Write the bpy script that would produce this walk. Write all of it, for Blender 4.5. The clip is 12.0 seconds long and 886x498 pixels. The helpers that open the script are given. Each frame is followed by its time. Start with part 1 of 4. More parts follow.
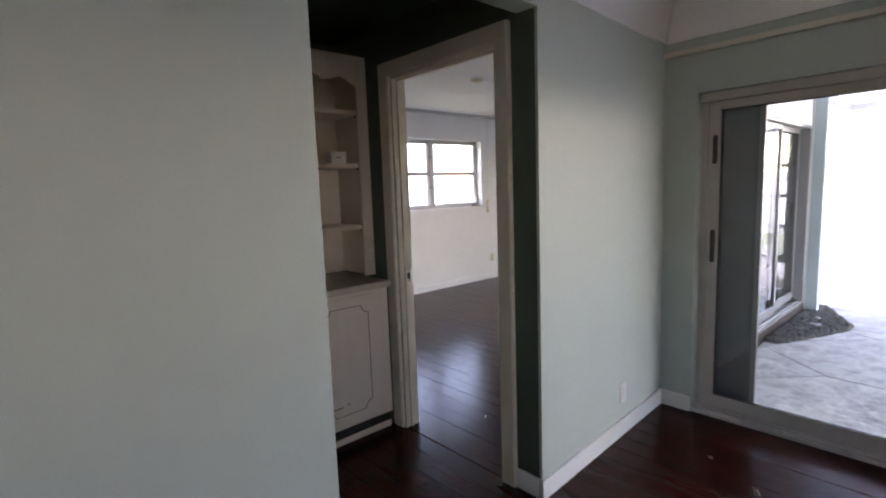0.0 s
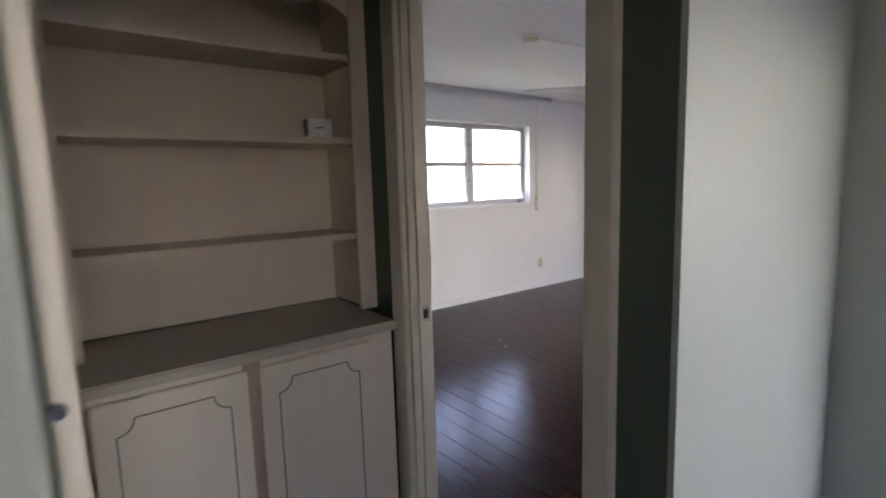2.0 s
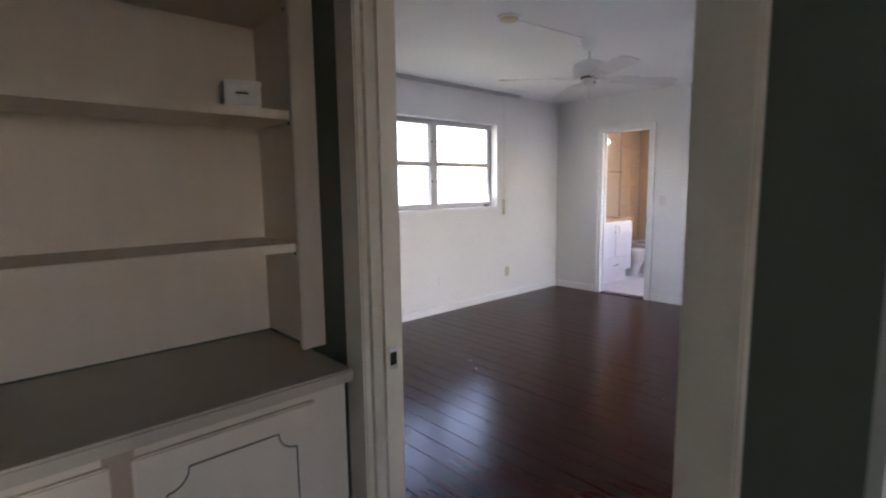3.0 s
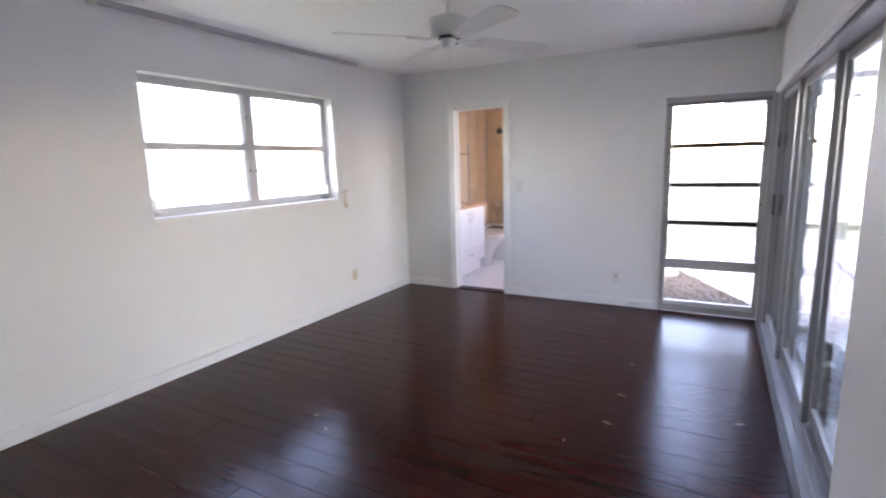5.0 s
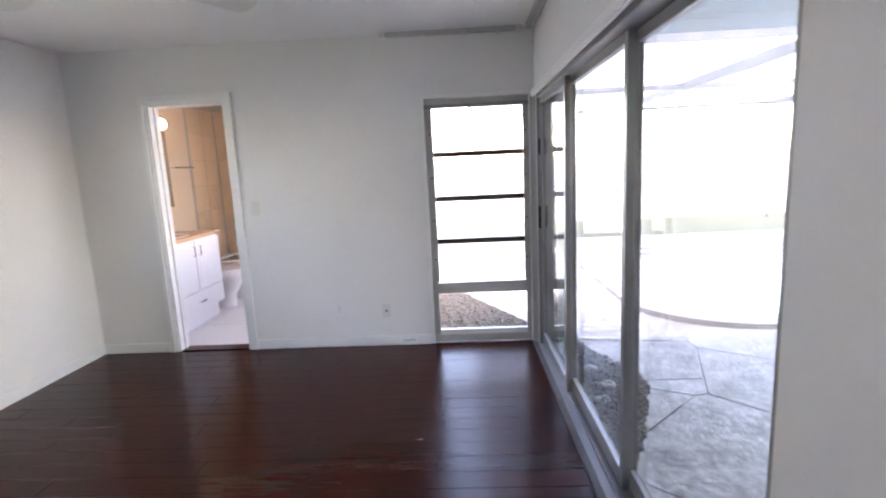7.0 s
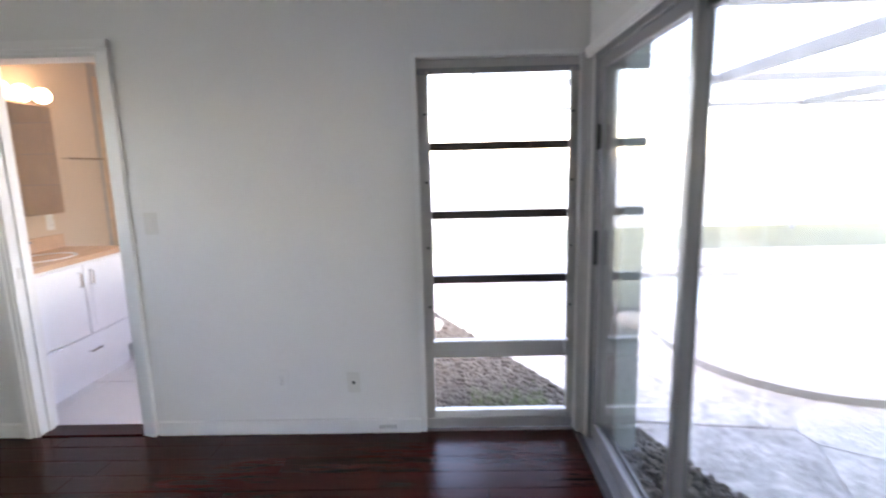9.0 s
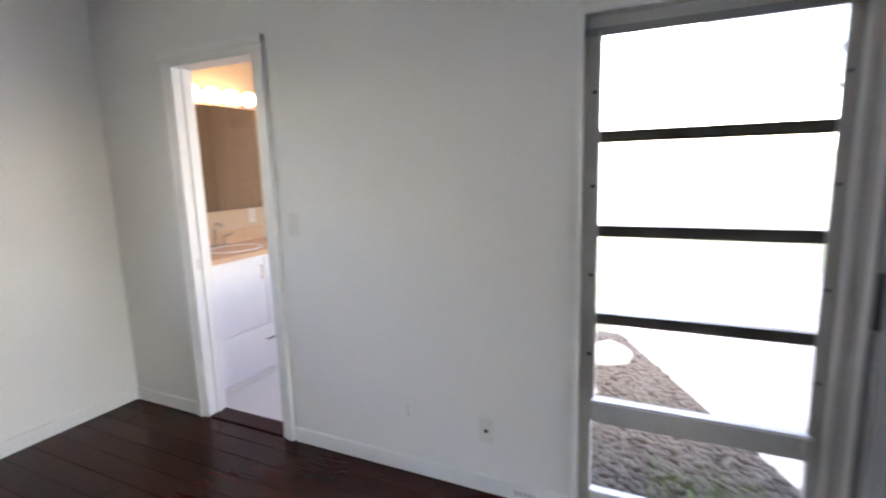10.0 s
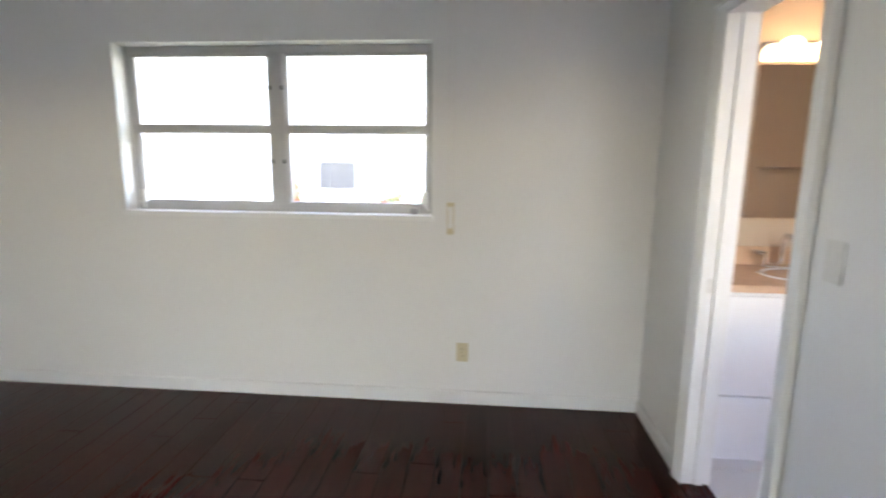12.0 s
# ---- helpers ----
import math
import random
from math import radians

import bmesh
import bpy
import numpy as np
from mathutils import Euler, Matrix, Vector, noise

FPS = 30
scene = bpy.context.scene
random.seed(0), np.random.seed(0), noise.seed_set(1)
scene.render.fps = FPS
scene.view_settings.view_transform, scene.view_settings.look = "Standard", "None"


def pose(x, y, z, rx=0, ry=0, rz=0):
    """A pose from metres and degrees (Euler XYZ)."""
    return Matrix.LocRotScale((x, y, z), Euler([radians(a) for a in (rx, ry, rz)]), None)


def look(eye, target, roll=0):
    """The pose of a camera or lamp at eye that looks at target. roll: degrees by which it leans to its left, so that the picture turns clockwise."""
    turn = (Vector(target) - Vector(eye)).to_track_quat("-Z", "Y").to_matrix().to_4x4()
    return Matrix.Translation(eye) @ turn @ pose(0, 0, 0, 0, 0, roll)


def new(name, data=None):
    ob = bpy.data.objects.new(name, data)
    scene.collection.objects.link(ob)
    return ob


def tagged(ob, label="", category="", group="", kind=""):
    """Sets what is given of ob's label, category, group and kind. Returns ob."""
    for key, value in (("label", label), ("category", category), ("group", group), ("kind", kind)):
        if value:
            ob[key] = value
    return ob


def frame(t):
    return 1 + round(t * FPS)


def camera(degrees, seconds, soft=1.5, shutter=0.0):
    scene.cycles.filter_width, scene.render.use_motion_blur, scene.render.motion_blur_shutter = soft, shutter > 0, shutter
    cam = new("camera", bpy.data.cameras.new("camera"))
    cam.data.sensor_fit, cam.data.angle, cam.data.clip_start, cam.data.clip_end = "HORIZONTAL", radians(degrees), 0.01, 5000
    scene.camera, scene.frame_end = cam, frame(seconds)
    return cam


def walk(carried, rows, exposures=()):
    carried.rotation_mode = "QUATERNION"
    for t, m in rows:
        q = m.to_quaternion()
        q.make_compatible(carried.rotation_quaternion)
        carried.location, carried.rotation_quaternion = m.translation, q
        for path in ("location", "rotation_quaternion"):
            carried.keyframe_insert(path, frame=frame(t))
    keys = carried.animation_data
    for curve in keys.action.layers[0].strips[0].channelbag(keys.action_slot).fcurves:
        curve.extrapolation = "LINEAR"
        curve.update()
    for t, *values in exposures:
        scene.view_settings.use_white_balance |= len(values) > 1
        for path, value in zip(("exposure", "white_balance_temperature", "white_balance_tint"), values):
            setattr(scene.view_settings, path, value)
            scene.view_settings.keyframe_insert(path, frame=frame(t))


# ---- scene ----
cam = camera(83.6, 12.0, soft=2.0, shutter=0.5)
PATH = [
    (0, (1.168, 0.881, 1.414), (2.501, 2.352, 1.171), -2.0),
    (0.5, (1.341, 1.054, 1.417), (2.632, 2.562, 1.175), -1.8),
    (1, (1.515, 1.256, 1.406), (2.774, 2.791, 1.164), -1.8),
    (1.5, (1.698, 1.47, 1.398), (2.932, 3.024, 1.148), -2.2),
    (2, (1.896, 1.662, 1.388), (3.102, 3.237, 1.131), -1.7),
    (2.5, (2.067, 1.879, 1.372), (3.293, 3.438, 1.114), -1.0),
    (2.7, (2.103, 1.978, 1.358), (3.387, 3.492, 1.118), -0.7),
    (4.3, (2.705, 2.475, 1.428), (4.160, 3.775, 1.089), -1.0),
    (4.5, (2.792, 2.535, 1.437), (4.306, 3.76, 1.093), -1.1),
    (5, (2.884, 2.756, 1.447), (4.606, 3.715, 1.106), -1.6),
    (5.5, (3.115, 2.856, 1.449), (4.947, 3.583, 1.107), -2.0),
    (6, (3.385, 2.856, 1.461), (5.286, 3.374, 1.118), -2.5),
    (6.5, (3.659, 2.913, 1.469), (5.609, 3.201, 1.129), -2.8),
    (7, (3.963, 2.936, 1.443), (5.935, 3.022, 1.117), -2.7),
    (8.8, (5.258, 3.044, 1.477), (7.226, 2.99, 1.124), -1.3),
    (9, (5.368, 3.045, 1.444), (7.34, 3.083, 1.113), -1.4),
    (9.5, (5.666, 2.915, 1.427), (7.596, 3.337, 1.118), -1.0),
    (10, (5.999, 2.878, 1.448), (7.78, 3.728, 1.12), -1.6),
    (10.5, (6.271, 2.933, 1.450), (7.756, 4.233, 1.125), -1.3),
    (11, (6.500, 3.025, 1.439), (7.510, 4.722, 1.112), -0.1),
    (11.5, (6.800, 3.165, 1.433), (7.199, 5.095, 1.095), 0.7),
    (12, (6.977, 3.242, 1.431), (6.813, 5.206, 1.089), 0.6),
]
walk(cam, [(t, look(eye, target, roll)) for t, eye, target, roll in PATH],
     [(0, 4.75, 8100, 34), (1, 4.8, 8100, 34), (2.5, 4.8, 7900, 33), (4.5, 5.1, 7700, 33), (7, 5.2, 8000, 30), (9, 5.0, 8000, 27), (10, 4.95, 8200, 26), (12, 4.8, 8400, 24)])

# ---- light ----
world = bpy.data.worlds.new("sky")
scene.world = world
world.use_nodes = True
_nt = world.node_tree
_sky = _nt.nodes.new("ShaderNodeTexSky")
_sky.sky_type = "NISHITA"
_sky.sun_disc = False
_sky.sun_elevation = radians(73)
_sky.sun_rotation = radians(250)
_nt.nodes["Background"].inputs["Strength"].default_value = 0.15
_nt.links.new(_sky.outputs[0], _nt.nodes["Background"].inputs["Color"])
sun = new("sun", bpy.data.lights.new("sun", "SUN"))
sun.data.energy, sun.data.angle, sun.data.color = 0.5, radians(30), (1.0, 0.95, 0.88)
sun.matrix_world = look((-9, 1.5, 30), (0, 0, 0))


# ---- materials ----
def material(name, colour, rough=0.5, metal=0.0, grain=0.0, scale=8.0, bump=0.0, coat=0.0, spec=None, pieces=0.0, stretch=(1, 1, 1), fine=120.0, depth=0.004):
    """Principled surface; grain: share of light and dark mottling at two scales; pieces: change from piece to piece."""
    m = bpy.data.materials.new(name)
    m.use_nodes = True
    nt = m.node_tree
    b = nt.nodes["Principled BSDF"]
    b.inputs["Roughness"].default_value, b.inputs["Metallic"].default_value = rough, metal
    b.inputs["Coat Weight"].default_value = coat
    b.inputs["Coat Roughness"].default_value = 0.12
    if spec is not None:
        b.inputs["Specular IOR Level"].default_value = spec
    b.inputs["Base Color"].default_value = (*colour, 1)
    if grain or bump or pieces:
        tc = nt.nodes.new("ShaderNodeTexCoord")
        mp = nt.nodes.new("ShaderNodeMapping")
        mp.inputs["Scale"].default_value = stretch
        nt.links.new(tc.outputs["Object"], mp.inputs["Vector"])
        vec = mp.outputs["Vector"]
        if pieces:
            oi = nt.nodes.new("ShaderNodeObjectInfo")
            mul = nt.nodes.new("ShaderNodeMath")
            mul.operation = "MULTIPLY"
            mul.inputs[1].default_value = 37.0
            nt.links.new(oi.outputs["Random"], mul.inputs[0])
            ad = nt.nodes.new("ShaderNodeVectorMath")
            ad.operation = "ADD"
            nt.links.new(vec, ad.inputs[0])
            nt.links.new(mul.outputs[0], ad.inputs[1])
            vec = ad.outputs[0]
        n1 = nt.nodes.new("ShaderNodeTexNoise")
        n1.inputs["Scale"].default_value, n1.inputs["Detail"].default_value = scale, 6
        n2 = nt.nodes.new("ShaderNodeTexNoise")
        n2.inputs["Scale"].default_value, n2.inputs["Detail"].default_value = fine, 4
        nt.links.new(vec, n1.inputs["Vector"])
        nt.links.new(vec, n2.inputs["Vector"])
        mix = nt.nodes.new("ShaderNodeMath")
        mix.operation = "MULTIPLY_ADD"
        mix.inputs[1].default_value, mix.inputs[2].default_value = 0.45, 0.0
        nt.links.new(n2.outputs["Fac"], mix.inputs[0])
        s = nt.nodes.new("ShaderNodeMath")
        s.operation = "MULTIPLY_ADD"
        s.inputs[1].default_value = 0.55
        nt.links.new(n1.outputs["Fac"], s.inputs[0])
        nt.links.new(mix.outputs[0], s.inputs[2])
        val = s.outputs[0]
        if pieces:
            pm = nt.nodes.new("ShaderNodeMath")
            pm.operation = "MULTIPLY_ADD"
            pm.inputs[1].default_value = pieces
            nt.links.new(oi.outputs["Random"], pm.inputs[0])
            sb = nt.nodes.new("ShaderNodeMath")
            sb.operation = "SUBTRACT"
            sb.inputs[1].default_value = pieces / 2
            nt.links.new(val, pm.inputs[2])
            nt.links.new(pm.outputs[0], sb.inputs[0])
            val = sb.outputs[0]
        ramp = nt.nodes.new("ShaderNodeValToRGB")
        lo, hi = ramp.color_ramp.elements
        lo.position, hi.position = 0.25, 0.75
        lo.color = (*[c * (1 - grain) for c in colour], 1)
        hi.color = (*[min(1, c * (1 + grain)) for c in colour], 1)
        nt.links.new(val, ramp.inputs["Fac"])
        nt.links.new(ramp.outputs["Color"], b.inputs["Base Color"])
        rr = nt.nodes.new("ShaderNodeMapRange")
        rr.inputs["To Min"].default_value, rr.inputs["To Max"].default_value = max(0.03, rough * 0.85), min(1, rough * 1.15)
        nt.links.new(n1.outputs["Fac"], rr.inputs["Value"])
        nt.links.new(rr.outputs[0], b.inputs["Roughness"])
        if bump:
            bp = nt.nodes.new("ShaderNodeBump")
            bp.inputs["Strength"].default_value, bp.inputs["Distance"].default_value = bump, depth
            nt.links.new(val, bp.inputs["Height"])
            nt.links.new(bp.outputs[0], b.inputs["Normal"])
    return m


def glass_material(name, tint=(1, 1, 1), gloss=0.08, see=1.0):
    m = bpy.data.materials.new(name)
    m.use_nodes = True
    nt = m.node_tree
    nt.nodes.remove(nt.nodes["Principled BSDF"])
    tr = nt.nodes.new("ShaderNodeBsdfTransparent")
    tr.inputs["Color"].default_value = (*tint, 1)
    gl = nt.nodes.new("ShaderNodeBsdfGlossy")
    gl.inputs["Roughness"].default_value = 0.01
    mx = nt.nodes.new("ShaderNodeMixShader")
    lw = nt.nodes.new("ShaderNodeLayerWeight")
    lw.inputs["Blend"].default_value = 0.5
    pw = nt.nodes.new("ShaderNodeMath")
    pw.operation = "POWER"
    pw.inputs[1].default_value = 4.0
    nt.links.new(lw.outputs["Facing"], pw.inputs[0])
    sc = nt.nodes.new("ShaderNodeMath")
    sc.operation = "MULTIPLY_ADD"
    sc.inputs[1].default_value, sc.inputs[2].default_value = 0.6, 0.04
    nt.links.new(pw.outputs[0], sc.inputs[0])
    nt.links.new(sc.outputs[0], mx.inputs[0])
    nt.links.new(tr.outputs[0], mx.inputs[1])
    nt.links.new(gl.outputs[0], mx.inputs[2])
    nt.links.new(mx.outputs[0], nt.nodes["Material Output"].inputs["Surface"])
    return m


def veil(name, open_share):
    """Fine insect mesh: its open share lets light through, the threads are grey."""
    m = material(name, (0.16, 0.16, 0.165), 0.7)
    nt = m.node_tree
    tr = nt.nodes.new("ShaderNodeBsdfTransparent")
    mx = nt.nodes.new("ShaderNodeMixShader")
    mx.inputs[0].default_value = open_share
    nt.links.new(nt.nodes["Principled BSDF"].outputs[0], mx.inputs[1])
    nt.links.new(tr.outputs[0], mx.inputs[2])
    nt.links.new(mx.outputs[0], nt.nodes["Material Output"].inputs["Surface"])
    return m


def glowing(name, colour, strength):
    m = material(name, (0.9, 0.88, 0.82), 0.3)
    b = m.node_tree.nodes["Principled BSDF"]
    b.inputs["Emission Color"].default_value = (*colour, 1)
    b.inputs["Emission Strength"].default_value = strength
    return m


WHITE = material("bedroom_wall_paint", (0.775, 0.772, 0.75), 0.55, grain=0.03, scale=2.0, bump=0.08, fine=220)
CEIL = material("ceiling_paint", (0.87, 0.87, 0.86), 0.8, grain=0.03, scale=1.5, bump=0.15, fine=160)
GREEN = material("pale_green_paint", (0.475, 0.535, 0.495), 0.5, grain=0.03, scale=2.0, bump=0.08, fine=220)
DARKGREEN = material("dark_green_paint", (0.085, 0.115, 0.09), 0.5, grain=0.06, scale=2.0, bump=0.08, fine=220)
TRIM = material("white_trim_paint", (0.82, 0.82, 0.80), 0.35, grain=0.03, scale=5, bump=0.03)
CREAM = material("cream_gloss_paint", (0.76, 0.70, 0.61), 0.4, grain=0.05, scale=5, bump=0.05)
CABINET = material("antiqued_cream_paint", (0.74, 0.655, 0.565), 0.45, grain=0.06, scale=6, bump=0.06, stretch=(3, 3, 0.5))
RAWEDGE = material("worn_bare_wood", (0.42, 0.31, 0.25), 0.6, grain=0.15, scale=10, stretch=(6, 6, 0.6))
GROOVE = material("dark_glaze_in_groove", (0.10, 0.085, 0.07), 0.6)
COUNTER = material("worn_cream_counter", (0.50, 0.45, 0.38), 0.4, grain=0.10, scale=9)
WOOD = material("dark_mahogany_plank", (0.034, 0.0045, 0.0026), 0.22, grain=0.3, scale=3, bump=0.25, depth=0.005, coat=0.0, spec=0.16, pieces=0.2, stretch=(3, 0.35, 3), fine=18)
SUBFLOOR = material("dark_joint", (0.015, 0.005, 0.003), 0.7)
ALU = material("mill_aluminium", (0.28, 0.28, 0.285), 0.42, 0.5, grain=0.08, scale=12, bump=0.03)
GREYALU = material("dull_grey_aluminium", (0.50, 0.49, 0.475), 0.5, 0.2, grain=0.10, scale=10, bump=0.03)
DARKBAR = material("dark_bronze_bar", (0.07, 0.062, 0.058), 0.45, 0.4, grain=0.1)
BLACK = material("black_plastic", (0.02, 0.02, 0.02), 0.4)
# Opaque grey with the shade on the outer wall put into its colour.
SHADEDWALL = material("shaded_outer_wall_grey", (0.14, 0.145, 0.155), 0.6, grain=0.12, scale=4, bump=0.2, fine=900)
CHROME = material("chrome", (0.75, 0.75, 0.76), 0.12, 1.0)
BRASS = material("aged_brass", (0.45, 0.36, 0.2), 0.3, 0.9, grain=0.1)
PORCELAIN = material("white_porcelain", (0.85, 0.85, 0.84), 0.12, coat=0.3)
VANITYW = material("white_lacquer", (0.86, 0.87, 0.88), 0.3, grain=0.02)
BEIGE = material("bathroom_beige_paint", (0.60, 0.47, 0.345), 0.55, grain=0.04, scale=2.5, bump=0.06)
TILE = material("tan_wall_tile", (0.58, 0.42, 0.28), 0.35, grain=0.12, scale=5, pieces=0.2)
TILEFLOOR = material("pale_floor_tile", (0.70, 0.69, 0.67), 0.3, grain=0.06, scale=4, pieces=0.1)
GROUT = material("grout", (0.42, 0.38, 0.33), 0.9)
STONETOP = material("peach_stone_top", (0.66, 0.44, 0.30), 0.25, grain=0.15, scale=14)
PLATE = material("white_plastic_plate", (0.70, 0.69, 0.65), 0.35)
IVORY = material("ivory_plastic_plate", (0.62, 0.54, 0.36), 0.4)
FANWHITE = material("fan_white_enamel", (0.80, 0.80, 0.78), 0.35, grain=0.02)
BLADE = material("fan_blade_white", (0.76, 0.75, 0.72), 0.45, grain=0.04, scale=6, stretch=(1, 8, 8))
PATIO = material("stamped_concrete", (0.47, 0.455, 0.44), 0.75, grain=0.55, scale=6, bump=1.0, depth=0.02, pieces=0.12, fine=24)
PATIOJOINT = material("patio_joint", (0.31, 0.30, 0.285), 0.9, grain=0.1)
ROCK = material("river_rock", (0.10, 0.095, 0.086), 0.9, grain=0.5, scale=12, bump=0.4)
SOIL = material("soil", (0.05, 0.043, 0.036), 0.95, grain=0.3, scale=14, bump=0.5)
GRASS = material("lawn", (0.15, 0.165, 0.105), 0.9, grain=0.4, scale=3, bump=0.6, fine=40)
LEAF = material("leaf", (0.10, 0.18, 0.05), 0.6, grain=0.4, scale=5)
BARK = material("bark", (0.16, 0.12, 0.09), 0.9, grain=0.3, scale=8, bump=0.6)
COPING = material("pool_coping", (0.40, 0.385, 0.365), 0.7, grain=0.1, scale=6, bump=0.3)
WATER = material("pool_water", (0.42, 0.52, 0.53), 0.05, grain=0.08, scale=2, bump=0.3, fine=8)
STUCCO = material("white_stucco", (0.75, 0.75, 0.73), 0.85, grain=0.05, scale=3, bump=0.5)
EAVE = material("pale_blue_eave_paint", (0.42, 0.50, 0.52), 0.6, grain=0.04, scale=3)
BEAM = material("pale_grey_cage_beam", (0.33, 0.332, 0.335), 0.5, 0.1, grain=0.06)
CAGE = material("white_cage_aluminium", (0.75, 0.76, 0.76), 0.45, 0.1)
CARD = material("white_card", (0.80, 0.80, 0.79), 0.5)
INK = material("dark_ink", (0.06, 0.06, 0.06), 0.6)
TAUPE = material("dull_taupe_enamel", (0.46, 0.43, 0.40), 0.45, 0.1, grain=0.08, scale=9, bump=0.03)
CLEAR = glass_material("clear_glass", (0.93, 0.95, 0.95))
MESH = veil("cage_screen_mesh", 0.5)
GLASS = glass_material("window_glass", (0.80, 0.815, 0.82))
BULB = glowing("lit_warm_bulb", (1.0, 0.76, 0.50), 0.45)
MIRROR = material("mirror_silver", (0.88, 0.88, 0.87), 0.015, 1.0)
ROOF = material("roof_board", (0.3, 0.29, 0.28), 0.9, grain=0.1)
UTILITY = material("grey_window_pane", (0.10, 0.098, 0.097), 0.6, grain=0.1)
REDPAINT = material("faded_red_paint", (0.45, 0.10, 0.06), 0.6, grain=0.1)


# ---- mesh helpers ----
def solid(bm, x0, x1, y0, y1, z0, z1, bevel=0.0):
    ret = bmesh.ops.create_cube(bm, size=1)
    bmesh.ops.transform(bm, matrix=Matrix.LocRotScale(((x0 + x1) / 2, (y0 + y1) / 2, (z0 + z1) / 2), None, (abs(x1 - x0), abs(y1 - y0), abs(z1 - z0))), verts=ret["verts"])
    if bevel:
        edges = list({e for v in ret["verts"] for e in v.link_edges})
        bmesh.ops.bevel(bm, geom=edges, offset=bevel, segments=2, affect="EDGES")
    return bm


def rod(bm, a, b, r0, r1=None, n=16):
    a, b = Vector(a), Vector(b)
    ret = bmesh.ops.create_cone(bm, segments=n, radius1=r0, radius2=r0 if r1 is None else r1, depth=(b - a).length, cap_ends=True)
    turn = (b - a).to_track_quat("Z", "Y").to_matrix().to_4x4()
    bmesh.ops.transform(bm, matrix=Matrix.Translation((a + b) / 2) @ turn, verts=ret["verts"])
    return bm


def lathe(bm, c, profile, n=24):
    """Turned shape round the upright axis through c; profile: (radius, height)."""
    rings = []
    for r, z in profile:
        rings.append([bm.verts.new((c[0] + r * math.cos(2 * math.pi * i / n), c[1] + r * math.sin(2 * math.pi * i / n), c[2] + z)) for i in range(n)])
    for p, q in zip(rings, rings[1:]):
        for i in range(n):
            bm.faces.new((p[i], p[(i + 1) % n], q[(i + 1) % n], q[i]))
    bm.faces.new(list(reversed(rings[0])))
    bm.faces.new(rings[-1])
    return bm


def extrude_outline(bm, pts, d):
    """Flat outline (3D points) pushed along d into a solid."""
    d = Vector(d)
    a = [bm.verts.new(p) for p in pts]
    b = [bm.verts.new(Vector(p) + d) for p in pts]
    n = len(a)
    bm.faces.new(a)
    bm.faces.new(list(reversed(b)))
    for i in range(n):
        bm.faces.new((a[i], b[i], b[(i + 1) % n], a[(i + 1) % n]))
    bmesh.ops.recalc_face_normals(bm, faces=bm.faces)
    return bm


def tube(bm, pts, r, n=10):
    for a, b in zip(pts, pts[1:]):
        rod(bm, a, b, r, n=n)
    for p in pts[1:-1]:
        bmesh.ops.create_icosphere(bm, subdivisions=1, radius=r, matrix=Matrix.Translation(p))
    return bm


def finish(name, bm, mat, smooth=False):
    me = bpy.data.meshes.new(name)
    bm.to_mesh(me)
    bm.free()
    for m in mat if isinstance(mat, (list, tuple)) else [mat]:
        me.materials.append(m)
    if smooth:
        me.shade_smooth()
        me.set_sharp_from_angle(angle=radians(40))
    return new(name, me)


def part(name, bm, mat, parent, label="", smooth=False):
    ob = finish(name, bm, mat, smooth)
    ob.parent = parent
    if label:
        tagged(ob, label)
    return ob


def box_part(name, dims, mat, parent, label="", bevel=0.0):
    return part(name, solid(bmesh.new(), *dims, bevel), mat, parent, label)


def thing(name, label, category, group="", kind="", at=(0, 0, 0)):
    ob = new(name)
    ob.location = at
    ob.empty_display_size = 0.1
    return tagged(ob, label, category, group, kind)


def structure(name, boxes, mat, label, bevel=0.0):
    bm = bmesh.new()
    for b in boxes:
        solid(bm, *b, bevel)
    return tagged(finish(name, bm, mat), label, name.split("_")[0], kind="structure")


# ---- plan ----
NY = 6.04       # bedroom north wall, inner face
EX = 7.90       # bedroom east wall, inner face
SY = 2.36       # bedroom south wall, inner face
GY = 2.15       # living room north wall, room face
WX = 2.880      # hall face of the bedroom's west wall
BX = 2.960      # bedroom face of the same wall
LX = 4.22       # living room east wall, inner face
CZ = 2.45       # ceilings
GW, GE, GH = 4.86, 7.82, 1.95     # sliding doors to the patio
DY0, DY1, DH = 2.372, 3.15, 2.035  # bedroom doorway
BY0, BY1, BH = 4.765, 5.385, 2.03  # bathroom doorway
NX0, NX1, NZ0, NZ1 = 4.84, 6.675, 1.13, 2.085  # north window
EY0, EY1, EH = 2.40, 3.205, 1.965  # east window
PZ = -0.10      # patio

structure("floor_base", [(-3.2, LX + 0.14, -3.2, 2.2, -0.2, -0.012), (1.6, BX, 2.2, 3.8, -0.2, -0.012), (BX, EX + 0.1, SY - 0.14, NY + 0.1, -0.2, -0.012)], SUBFLOOR, "dark joints under the wooden floor boards")
structure("wall_north", [(BX - 0.12, NX0, NY, NY + 0.2, 0, CZ), (NX1, 10.4, NY, NY + 0.2, 0, CZ), (NX0, NX1, NY, NY + 0.2, 0, NZ0), (NX0, NX1, NY, NY + 0.2, NZ1, CZ)], WHITE, "white painted bedroom wall with a wide window")
structure("wall_east", [(EX, EX + 0.11, BY1, NY, 0, CZ), (EX, EX + 0.11, EY1, BY0, 0, CZ), (EX, EX + 0.11, BY0, BY1, BH, CZ), (EX, EX + 0.11, SY - 0.14, EY1, EH, CZ), (EX, EX + 0.11, SY - 0.14, EY0, 0, EH)], WHITE, "white painted bedroom wall with a bathroom doorway and a tall window")
